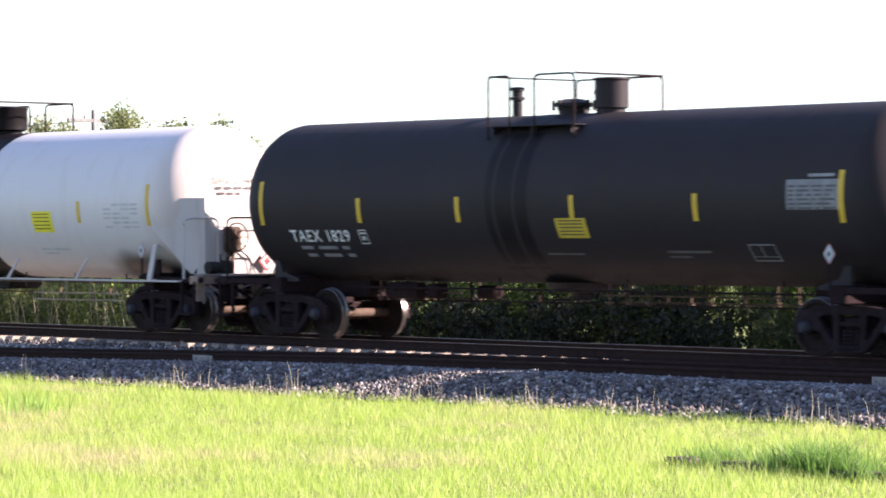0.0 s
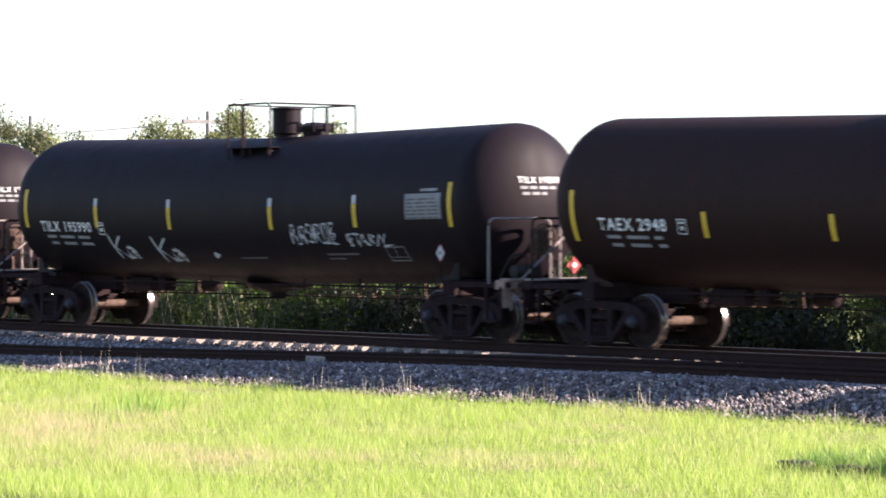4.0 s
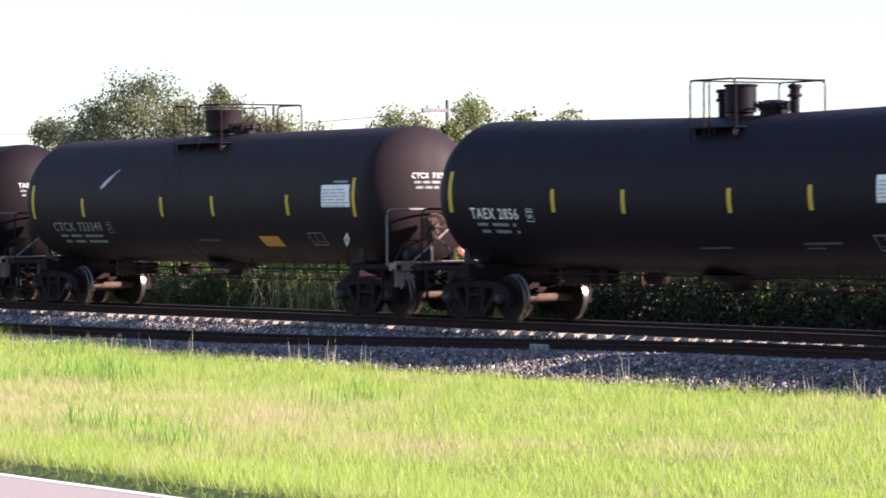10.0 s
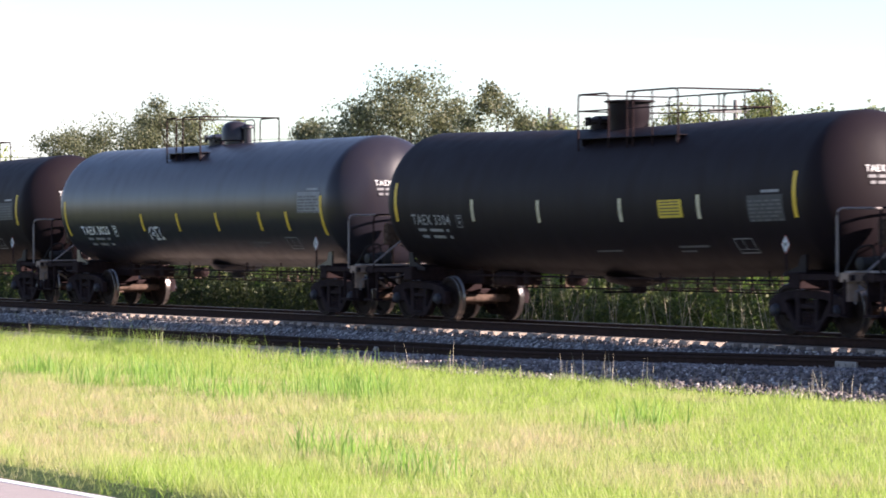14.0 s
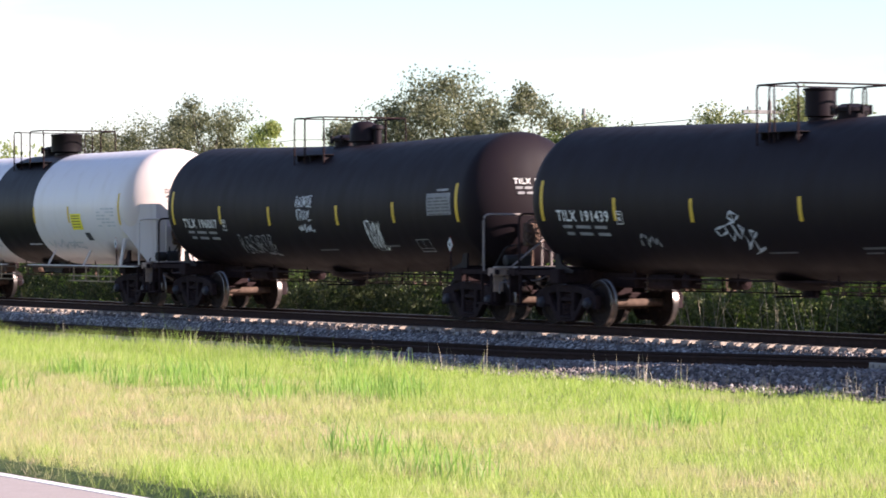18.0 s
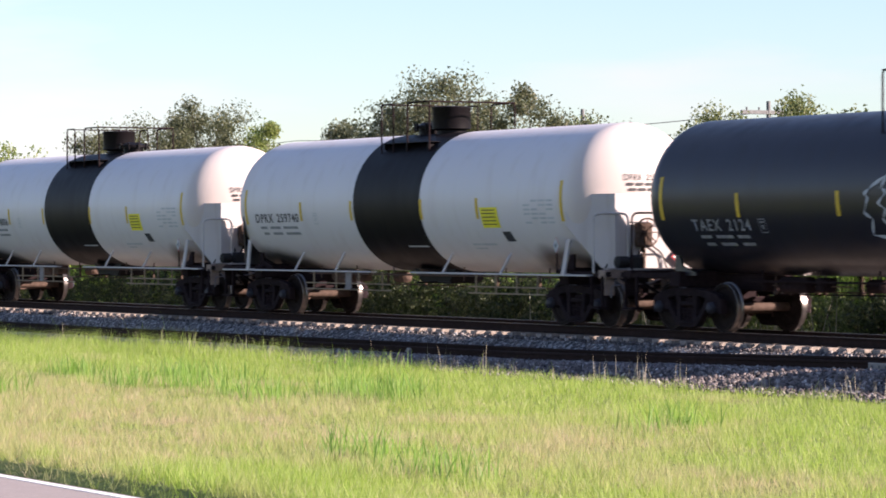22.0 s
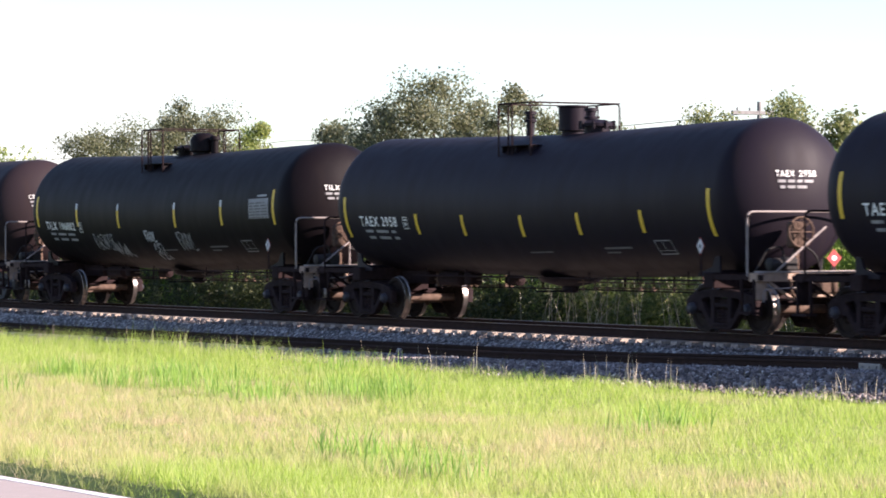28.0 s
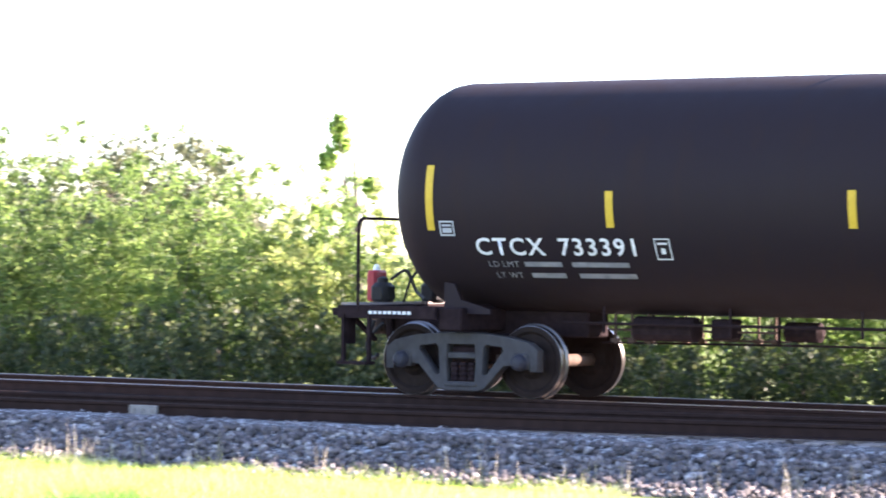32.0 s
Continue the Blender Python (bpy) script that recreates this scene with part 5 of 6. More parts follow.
def outlet_skid_mesh():
    """Black skid under the belly band, with sloped ends."""
    bm = bmesh.new()
    vs = box(bm, (-1.0, YC - 0.42, 0.80), (1.15, YC + 0.42, 1.2), 0, 0.0)
    for v in vs:
        if v.co.z < 1:
            v.co.x = 0.07 + (v.co.x - 0.07) * 0.62
    bmesh.ops.bevel(bm, geom=bm.edges[:], offset=0.04, segments=2, affect="EDGES")
    return finish("outlet_skid", bm, [BANDBLACK])


def step_plate_mesh():
    bm = bmesh.new()
    box(bm, (-2.2, YC - 1.50, 0.66), (-1.92, YC - 1.47, 1.04), 0, 0.006)
    box(bm, (-2.2, YC - 1.53, 0.64), (-1.92, YC - 1.40, 0.67), 0, 0.004)
    return finish("step_plate", bm, [GRABRAIL], False)


def board_brace_mesh(mat):
    bm = bmesh.new()
    strut(bm, (0.0, YC - 1.44, 1.06), (0.22, YC - 1.30, 1.48), 0.03, 0.05)
    return finish("board_brace", bm, [mat], False)


def lower_pipe_mesh(mat, x0, x1):
    bm = bmesh.new()
    for z in (0.76, 0.62):
        tube(bm, [(x0, YC - 0.9, z), (x1, YC - 0.9, z)], 0.018, 6)
    n = 4
    for i in range(n):
        x = x0 + (x1 - x0) * (0.1 + 0.8 * i / (n - 1))
        box(bm, (x - 0.018, YC - 0.915, 0.60), (x + 0.018, YC - 0.885, 1.05))
    return finish("side_pipe", bm, [mat], False)


def under_pipe_mesh(mat, x0, x1):
    """Thin pipes and hangers below the belly."""
    bm = bmesh.new()
    for y, z in ((-0.25, 0.90), (0.12, 0.78), (0.55, 0.95)):
        tube(bm, [(x0, YC + y, z), (x1, YC + y, z)], 0.014, 5)
    n = 7
    for i in range(n):
        x = x0 + (x1 - x0) * (0.04 + 0.92 * ((i * 0.37) % 1.0))
        y = (-0.25, 0.12, 0.55)[i % 3]
        strut(bm, (x, YC + y, 0.72 + 0.05 * (i % 2)), (x, YC + y, 1.16), 0.022, 0.03)
        box(bm, (x - 0.05, YC + y - 0.03, 0.74), (x + 0.05, YC + y + 0.03, 0.79))
    return finish("side_pipe", bm, [mat], False)


def saddle_web_mesh(mat):
    """Dark web plates between the bolster and the tank's belly at the +x end."""
    bm = bmesh.new()
    for s in (-1, 1):
        y = YC + s * 1.18
        vs = [bm.verts.new((x, y + o, z)) for o in (-0.025, 0.025) for x, z in ((7.2, 1.08), (7.2, 1.48), (7.05, 1.46), (6.95, 1.26), (6.5, 1.14), (6.5, 1.08))]
        bm.faces.new(vs[:6])
        bm.faces.new(list(reversed(vs[6:])))
        for i in range(6):
            bm.faces.new((vs[i], vs[i + 6], vs[(i + 1) % 6 + 6], vs[(i + 1) % 6]))
    box(bm, (6.9, YC - 1.18, 1.08), (6.95, YC + 1.18, 1.2))
    bmesh.ops.recalc_face_normals(bm, faces=bm.faces)
    return finish("saddle_web", bm, [mat], False)


def saddle_mesh(mat):
    bm = bmesh.new()
    for k in (-1, 1):
        strut(bm, (7.25, YC + k * 1.50, 1.05), (7.32, YC + k * 1.40, 1.78), 0.04, 0.13)
    box(bm, (7.22, YC - 1.5, 1.05), (7.28, YC + 1.5, 1.09))
    return finish("saddle_post", bm, [mat], False)


def placard_mesh():
    """Diamond hazard placard in its holder on the near side."""
    bm = bmesh.new()
    y = YC - 1.52
    for k, (rr, off, mi) in enumerate(((0.175, 0.0, 1), (0.155, -0.006, 0), (0.06, -0.012, 2))):
        vs = [bm.verts.new((rr * 0.72 * a, y + off, 1.66 + rr * b)) for a, b in ((0, 1), (1, 0), (0, -1), (-1, 0))]
        bm.faces.new(vs).material_index = mi
    box(bm, (-0.02, y + 0.004, 1.10), (0.02, y + 0.03, 1.5), 3)
    return finish("placard", bm, [PANELGREY, RED, LETTERBLACK, FRAME], False)


def end_placard_mesh(white):
    bm = bmesh.new()
    for rr, off, mi in ((0.20, 0.0, 0), (0.145, 0.006, 1), (0.10, 0.012, 0)) if white else ((0.17, 0.0, 0), (0.06, 0.006, 1)):
        vs = [bm.verts.new((8.50 + off, YC + 0.5 + rr * a, 1.43 + rr * b)) for a, b in ((0, 1), (-1, 0), (0, -1), (1, 0))]
        bm.faces.new(vs).material_index = mi
    box(bm, (8.46, YC + 0.45, 1.1), (8.49, YC + 0.55, 1.5), 2)
    return finish("end_placard", bm, [RED, PANELWHITE, RAILWHITE if white else FRAME], False)


def band_ribs(mat):
    """Raised jacket bands and a stained gutter beside the manway."""
    bm = bmesh.new()
    for x in (-0.75, -0.25):
        lathe(bm, [(x - 0.06, R - 0.01), (x - 0.045, R + 0.006), (x + 0.045, R + 0.006), (x + 0.06, R - 0.01)], 64, "x", (0, YC, ZC), None, False)
    return finish("jacket_band", bm, [mat])


SCRIPTS = {
    "slash": [(0, 0), (1, 1)],
    "ka": [(0, 1), (0.2, 0), (0.12, 0.5), (0.5, 0.95), (0.15, 0.5), (0.55, 0.05), (0.62, 0.5), (0.85, 0.45), (0.8, 0.1), (0.6, 0.1), (0.85, 0.45), (0.92, 0.05), (0.95, 0.3), (0.7, 0.6)],
    "flame": [(0.75, 0), (0.1, 0.05), (0.3, 0.3), (0, 0.4), (0.2, 0.65), (0.05, 0.7), (0.35, 0.82), (0.95, 1), (0.75, 0.8), (0.95, 0.72), (0.6, 0.55), (0.9, 0.45), (0.7, 0.3), (1, 0.15), (0.75, 0)],
    "block": [(0, 0.1), (0.02, 0.9), (0.09, 0.85), (0.08, 0.55), (0.02, 0.5), (0.11, 0.4), (0.12, 0.1), (0.2, 0.1), (0.2, 0.8), (0.29, 0.8), (0.3, 0.1), (0.27, 0.45), (0.2, 0.45), (0.36, 0.2), (0.46, 0.15),
              (0.45, 0.5), (0.36, 0.6), (0.38, 0.9), (0.48, 0.85), (0.52, 0.1), (0.55, 0.9), (0.64, 0.85), (0.62, 0.5), (0.54, 0.5), (0.66, 0.1), (0.72, 0.15), (0.70, 0.9), (0.79, 0.9), (0.80, 0.12), (0.72, 0.12),
              (0.86, 0.1), (0.87, 0.95), (0.97, 0.9), (0.87, 0.5), (0.97, 0.5), (0.87, 0.1), (1, 0.05)],
    "marks": [(0, 0.9), (0.02, 0.1), (0.1, 0.1), (0.02, 0.5), (0.1, 0.55), (0.02, 0.9), (0.14, 0.95), (0.3, 0.9), (0.22, 0.92), (0.24, 0.0), (0.36, 0.9), (0.44, 0.05), (0.40, 0.4), (0.34, 0.4), (0.5, 0.1), (0.52, 0.9),
              (0.62, 0.75), (0.52, 0.5), (0.64, 0.0), (0.74, 0.9), (0.80, 0.4), (0.88, 0.9), (0.80, 0.4), (0.78, 0.0), (1, 0.1)],
    "arch": [(0, 0), (0.05, 0.5), (0.25, 0.75), (0.4, 0.5), (0.35, 0), (0.5, 0.35), (0.7, 0.6), (0.75, 0.1), (0.95, 0.5), (1.0, 0.0)],
    "bubble": [(0.45, 1), (0.35, 0.85), (0.5, 0.75), (0.62, 0.88), (0.45, 0.98), (0.5, 0.75), (0.2, 0.62), (0.02, 0.55), (0.12, 0.4), (0.3, 0.5), (0.25, 0.65), (0.38, 0.3), (0.5, 0.55), (0.42, 0.7), (0.55, 0.35), (0.68, 0.6), (0.58, 0.68),
               (0.7, 0.25), (0.62, 0.1), (0.82, 0.35), (0.95, 0.5), (0.8, 0.55), (0.85, 0.1), (1, 0.15), (0.72, 0)],
    "wave": [(0, 0.6), (0.1, 0.1), (0.2, 0.7), (0.28, 0.2), (0.45, 0.75), (0.42, 0.1), (0.6, 0.55), (0.62, 0.05), (0.8, 0.7), (0.78, 0.2), (1, 0.1)],
    "loop": [(0.1, 0), (0, 0.5), (0.3, 0.95), (0.55, 0.6), (0.2, 0.4), (0.6, 0.2), (0.5, 0.85), (0.9, 0.9), (0.8, 0.3), (1.0, 0.05), (0.4, 0.05)],
    "jag": [(0, 0.9), (0.12, 0.0), (0.2, 0.8), (0.3, 0.3), (0.42, 0.9), (0.45, 0.1), (0.65, 0.2), (0.55, 0.7), (0.8, 0.8), (0.75, 0.1), (1, 0.0)],
}


def graffiti(parent, style, x0, x1, z0, z1, mat, width=0.075):
    """A sprayed tag: one continuous brush line on the tank's skin."""
    pts = SCRIPTS[style]
    line = []
    for a, b in zip(pts, pts[1:]):
        for i in range(4):
            t = i / 4
            line.append((a[0] + (b[0] - a[0]) * t, a[1] + (b[1] - a[1]) * t))
    line.append(pts[-1])
    bm = bmesh.new()
    prev = None
    for i, (u, w) in enumerate(line):
        x, z = x0 + (x1 - x0) * u, z0 + (z1 - z0) * w
        q = line[min(i + 1, len(line) - 1)]
        p = line[max(i - 1, 0)]
        t = Vector(((q[0] - p[0]) * (x1 - x0), (q[1] - p[1]) * (z1 - z0)))
        t = t.normalized() if t.length else Vector((1, 0))
        k = width * (0.6 + 0.4 * math.sin(i * 1.3))
        pair = []
        for s in (-1, 1):
            xx, zz = x - t.y * k * s / 2, z + t.x * k * s / 2
            d = zz - ZC
            y = YC - math.sqrt(R * R - d * d)
            n = (R + 0.009 + 0.0004 * i / 10) / R
            pair.append(bm.verts.new((xx, YC + (y - YC) * n, ZC + d * n)))
        if prev:
            bm.faces.new((prev[0], pair[0], pair[1], prev[1]))
        prev = pair
    part("graffiti", bm, mat, parent, "sprayed graffiti tag", False)


def tank_car(mark, paint_mat, what, marks, text, panel=None, yellow=None, dome=0.2, rail=(-2.4, 2.2), housing="small", white=False, low=False, double=False, tips=False, words=(), band=None, stain=None, text_top=None, tags=(), ribs=False, grey=False,
             faded=False, extra_vent=None, orange=False, panel_mat=None, plate=True, flip=False, size=(2.597, 1.508), bent=0.0, lift=0.0, panel_z=2.60, decal_z=None, patch=None, wheels=None):
    """One tank car, centred on its Empty, the head end at +x. size: height of the tank's axis and its radius; flip: the manway beyond the housing; bent: drop of the tank's middle; lift: how much higher its stripes sit; panel_z, decal_z: middle height of the data panel and of the decal."""
    global ZC, R, SAG
    (ZC, R), SAG = size, bent
    car = put("tank_car", None)
    tagged(car, what, "tank car", "tank cars of the train")
    trim = WHITE if white else FRAME
    posts = mark.startswith("TILX")
    topmat = BANDBLACK if white else paint_mat
    band = band or ((-1.72, 1.38) if white else None)
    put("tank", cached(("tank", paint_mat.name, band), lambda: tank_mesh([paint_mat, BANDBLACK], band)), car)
    if stain:
        part("spill_stain", skin(stain[0], stain[1], 1.35, 4.02, 0.004, 0.02, 16), SMUDGE, car, "dark spill stain below the manway", True)
    # fittings on top
    put("valve_housing", cached(("housing", housing, topmat.name), lambda: housing_mesh(housing, topmat)), car, (dome, YC, 0))
    side = (-1 if housing in ("bonnet", "wide", "drum") else 1) * (-1 if flip else 1)
    cover = put("manway_cover", cached(("manway", topmat.name), lambda: manway_mesh(topmat)), car, (dome + side * 0.95, YC, 0))
    for k in range(8):
        put("bolt", cached(("bolt", topmat.name), lambda: bolt_mesh(topmat)), cover, (0.36 * math.cos(k * math.tau / 8), 0.36 * math.sin(k * math.tau / 8), 0), (0, 0, 45 * k))
    for x in (extra_vent or ()):
        put("relief_valve", cached(("vent", topmat.name), lambda: vent_mesh(topmat)), car, (x, YC, 0))
    for s in (-1, 1):
        put("platform", cached(("platform", rail, topmat.name), lambda: platform_mesh(rail[0], rail[1], topmat)), car, (0, s * 0.9, 0))
    put("top_railing", cached(("railing", rail, double), lambda: top_rail_mesh(rail[0], rail[1], FRAME, double)), car)
    if ribs:
        put("jacket_band", cached(("ribs", paint_mat.name), lambda: band_ribs(paint_mat)), car)
    # running gear
    for s in (-1, 1):
        turn = (0, 0, 0) if s > 0 else (0, 0, 180)
        at = (0, 0, 0) if s > 0 else (0, 2 * YC, 0)
        put("end_frame", cached(("endframe", trim.name), lambda: end_frame_mesh(trim if not white else FRAME)), car, at, turn)
        put("end_sill", cached(("sill", s, white), lambda: end_sill_mesh(SUNSILL if s > 0 else FRAME)), car, at, turn, "rusty end sill with sunlight put in its tan colour" if s > 0 else "")
        put("crossover_step", cached("gangway", lambda: gangway_mesh(GRABRAIL)), car, at, turn)
        put("cut_lever", cached("lever", lambda: cut_lever_mesh(GRABRAIL)), car, at, turn)
        put("train_pipe", cached("endpipe", lambda: end_pipe_mesh(RUST)), car, at, turn)
        put("brake_valve", cached("valve", brake_valve_mesh), car, at, turn)
        put("coupler", cached("coupler", coupler_mesh), car, at, turn)
        put("brake_hose", cached("hose", hose_mesh), car, at, turn)
        if s > 0 or not white:
            # Railing pale at the sunward +x end, dark at -x: light put in colour.
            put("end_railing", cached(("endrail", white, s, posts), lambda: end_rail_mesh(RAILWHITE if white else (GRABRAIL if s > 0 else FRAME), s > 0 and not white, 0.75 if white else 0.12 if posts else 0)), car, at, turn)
        if white:
            put("head_shield", cached(("shield", s), lambda: head_shield_mesh(SHIELD if s > 0 else SHADESHIELD)), car, at, turn, "dusty pale half-height head shield" if s > 0 else "head shield with its shade put in a darker paint")
            put("saddle_post", cached("saddle", lambda: saddle_mesh(RAILWHITE)), car, at, turn)
        put("saddle_web", cached(("web", paint_mat.name), lambda: saddle_web_mesh(FRAME if white else paint_mat)), car, at, turn)
        truck(car, s * TRUCK_X, grey, wheels)
    put("brake_wheel", cached("brakewheel", brake_wheel_mesh), car, label="rusty hand-brake wheel")
    put("end_placard", cached(("endplacard", white), lambda: end_placard_mesh(white)), car, label="red-edged diamond hazard placard" if white else "red diamond hazard placard")
    put("brake_rigging", cached(("rigging", white), lambda: rigging_mesh(RUST if white else FRAME)), car)
    put("bottom_outlet", cached(("outlet", topmat.name), lambda: outlet_mesh(topmat)), car)
    put("placard", cached("placard", placard_mesh), car, (7.02, 0, 0), label="small diamond hazard placard")
    if white:
        for x0, x1 in ((-8.6, -0.9), (0.9, 8.2)):
            put("running_board", cached(("board", x0), lambda: running_board_mesh(RAILWHITE, x0, x1)), car)
            put("side_pipe", cached(("pipes", x0), lambda: lower_pipe_mesh(PIPETAN, x0 * 0.62 if x0 < 0 else x0 + 1.5, x1 - 0.2 if x1 < 0 else 5.6)), car)
        put("outlet_skid", cached("skid", outlet_skid_mesh), car, label="black skid box round the bottom outlet")
        put("step_plate", cached("stepplate", step_plate_mesh), car, label="pale hanging step plate")
        for x in (-4.85, -2.8, 2.2, 4.65):
            put("board_brace", cached("brace", lambda: board_brace_mesh(RAILWHITE)), car, (x, 0, 0))
    else:
        for x0, x1 in ((-5.3, -2.9), (0.7, 5.4)):
            put("side_pipe", cached(("darkpipes", x0), lambda: under_pipe_mesh(RUST, x0, x1)), car, label="thin rusty pipes hung below the tank")
    # markings
    zt, zb = (2.40, 1.96) if low else (2.64, 2.19)
    if white:
        zt, zb = 2.66, 2.22
    zt, zb = zt + lift, zb + lift
    for x in marks:
        put("reflective_stripe", cached(("stripe", double, zt), lambda: finish("reflective_stripe", skin(-0.055, 0.055, zb, zt), [FADEDSTRIPE if double else YELLOW], False)), car, (x, 0, 0))
        if tips:
            put("stripe_tip", cached(("tip", zt), lambda: finish("stripe_tip", skin(-0.055, 0.055, zt + 0.004, zt + 0.17), [PANELGREY], False)), car, (x, 0, 0), label="pale worn tip of the reflective stripe")
    lo = (1.85 + lift, 2.75 + lift) if low else (2.15 + lift, 2.98 + lift)
    for x in (-7.25, 7.25):
        put("end_stripe", cached(("endstripe", lo), lambda: finish("end_stripe", skin(-0.055, 0.055, lo[0], lo[1], 0.006, 0.0, 7), [YELLOW], False)), car, (x, 0, 0))
    ink = LETTERBLACK if white else (LETTERFADED if faded else LETTERWHITE)
    tz = text_top or (2.40 if white else (2.10 if low else 2.06))
    lettering(mark, text[0], text[1], tz, tz - (0.22 if not white else 0.21), ink, car)
    rows = [(text[0] + 0.65, text[0] + 1.2, tz - 0.36, tz - 0.30), (text[0] + 1.35, text[1] - 0.15, tz - 0.36, tz - 0.30), (text[0] + 0.7, text[0] + 1.2, tz - 0.50, tz - 0.44), (text[0] + 1.4, text[1] - 0.1, tz - 0.50, tz - 0.44)]
    if not grey:
        rows += [(text[0] + 0.15, text[0] + 0.5, tz - 0.36, tz - 0.30), (text[0] + 0.22, text[0] + 0.5, tz - 0.50, tz - 0.44)]
    bm = many_skins(rows)
    tagged(part("weight_stencil", bm, LETTERFADED, car, "two rows of small stencilled figures", False), kind="stuff")
    x = text[1] + (0.75 if white else 0.28)
    bm = many_skins([(x, x + 0.22, tz - 0.014, tz), (x, x + 0.22, tz - 0.26, tz - 0.246), (x, x + 0.014, tz - 0.246, tz - 0.014), (x + 0.206, x + 0.22, tz - 0.246, tz - 0.014), (x + 0.08, x + 0.14, tz - 0.19, tz - 0.12), (x + 0.04, x + 0.18, tz - 0.075, tz - 0.05)])
    tagged(part("plate_mark", bm, ink if not white else PANELGREY, car, "small outlined plate stencil", False), kind="stuff")
    if panel:
        pm = panel_mat or PANELDIM
        part("data_panel", skin(panel[0], panel[1], panel_z - 0.24, panel_z + 0.24, 0.005), pm, car, "rectangular data panel", False)
        rects = []
        rng = random.Random(int(panel[0] * 100) + len(mark))
        for i in range(6):
            z = panel_z + 0.15 - 0.07 * i
            a = panel[0] + 0.05
            while a < panel[1] - 0.15:
                w = rng.uniform(0.1, 0.35)
                rects.append((a, min(a + w, panel[1] - 0.04), z - 0.035, z))
                a += w + 0.05
        tagged(part("panel_stencil", many_skins(rects, 0.009), LETTERDIM if pm in (PANELDIM, RUSTPANEL, PANELMID) else PANELGREY if pm is PANELWHITE else LETTERBLACK, car, "rows of small unreadable stencilling", False), kind="stuff")
        part("panel_heading", many_skins([(panel[0] + 0.45, panel[1] - 0.1, panel_z + 0.28, panel_z + 0.33)]), LETTERFADED, car, "", False)
    if patch:
        part("repainted_patch", skin(patch[0], patch[1], 2.72, 3.22, 0.004, 0.0, 8), SLATEPATCH, car, "paler repainted rectangle")
    if yellow:
        z0, z1 = (1.50, 1.73) if orange else ((2.03, 2.46) if white else (2.02, 2.28) if not low else (1.62, 1.86))
        if decal_z:
            z0, z1 = decal_z - 0.17, decal_z + 0.17
        part("yellow_decal", skin(yellow[0], yellow[1], z0, z1, 0.006, 0.22 if orange or low else 0.06), DECALORANGE if orange else DECALYELLOW if white else DECALGOLD, car, "faded orange decal" if orange else "yellow rectangular decal" if white else "dull golden decal", False)
        if not orange:
            tagged(part("decal_stencil", many_skins([(yellow[0] + 0.08, yellow[1] - 0.08, z0 + (z1 - z0) * k, z0 + (z1 - z0) * k + 0.02) for k in (0.15, 0.32, 0.5, 0.68, 0.84)], 0.010), LETTERBLACK, car, "", False), kind="stuff")
    # small stencils along the lower side
    faint = LETTERDIM if not white else PANELGREY
    tagged(part("stencil_strip", many_skins([(0.3, 1.2, 1.62, 1.65)] + ([] if orange else [(3.2, 4.2, 1.66, 1.70), (3.2, 3.7, 1.58, 1.61)])), faint, car, "thin lines of small stencilling", False), kind="stuff")
    if not white:
        bm = many_skins([(5.08, 5.66, 1.79, 1.81), (5.08, 5.66, 1.53, 1.55), (5.08, 5.10, 1.55, 1.79), (5.64, 5.66, 1.55, 1.79), (5.34, 5.36, 1.60, 1.79), (5.10, 5.64, 1.60, 1.61)])
        tagged(part("outlined_panel", bm, LETTERFADED, car, "small outlined stencil panel", False), kind="stuff")
    if white:
        rects = [(5.75 + 0.3 * k + 0.02, 6.02 + 0.3 * k, 2.56 - 0.09 * j, 2.60 - 0.09 * j) for k in range(4) for j in range(6) if (k * 5 + j * 3) % 4]
        tagged(part("faint_stencil", many_skins(rects), PANELGREY, car, "block of faint grey stencilling", False), kind="stuff")
        if plate:
            part("small_plate", skin(4.68, 5.02, 1.74, 1.95, 0.006, 0.3), LETTERBLACK, car, "small black plate", False)
    head_lettering(" ".join(mark.split()), LETTERRUST if paint_mat in (REDBROWN, DEEPRED) else LETTERWHITE if not white else LETTERBLACK, LETTERFADED if not white else PANELDIM, car, ZC + 0.36)
    for style, x0, x1, z0, z1, m in tags:
        graffiti(car, style, x0, x1, z0, z1, m, {"bubble": 0.055, "block": 0.05, "marks": 0.045, "slash": 0.13, "ka": 0.06}.get(style, 0.075))
    for word, x0, x1, z1, z0 in words:
        lettering(word, x0, x1, z1, z0, LETTERFADED, car, 0.03, 0.5, "large sprayed graffiti letters")
    settle(car)
    return car


def train_shift(t):
    """Metres the train has moved along the track, zero at 16 s."""
    k = (t - 16) / 16
    return 306.6 * k + 0.203 * k * k + 1.447 * k ** 3 + 1.25 * max(0.0, t - 31.6) ** 2


TILX_MARKS = (-4.5, -1.8, 1.7, 4.4)
DPRX_MARKS = (-4.35, -1.85, 1.42, 3.85)
WHITE_SIZE = (2.62, 1.555)
WHITE_RAIL = (-1.2, 1.0)
TAEX_MARKS = (-4.0, -1.4, 1.6, 4.25)
TRAIN = []


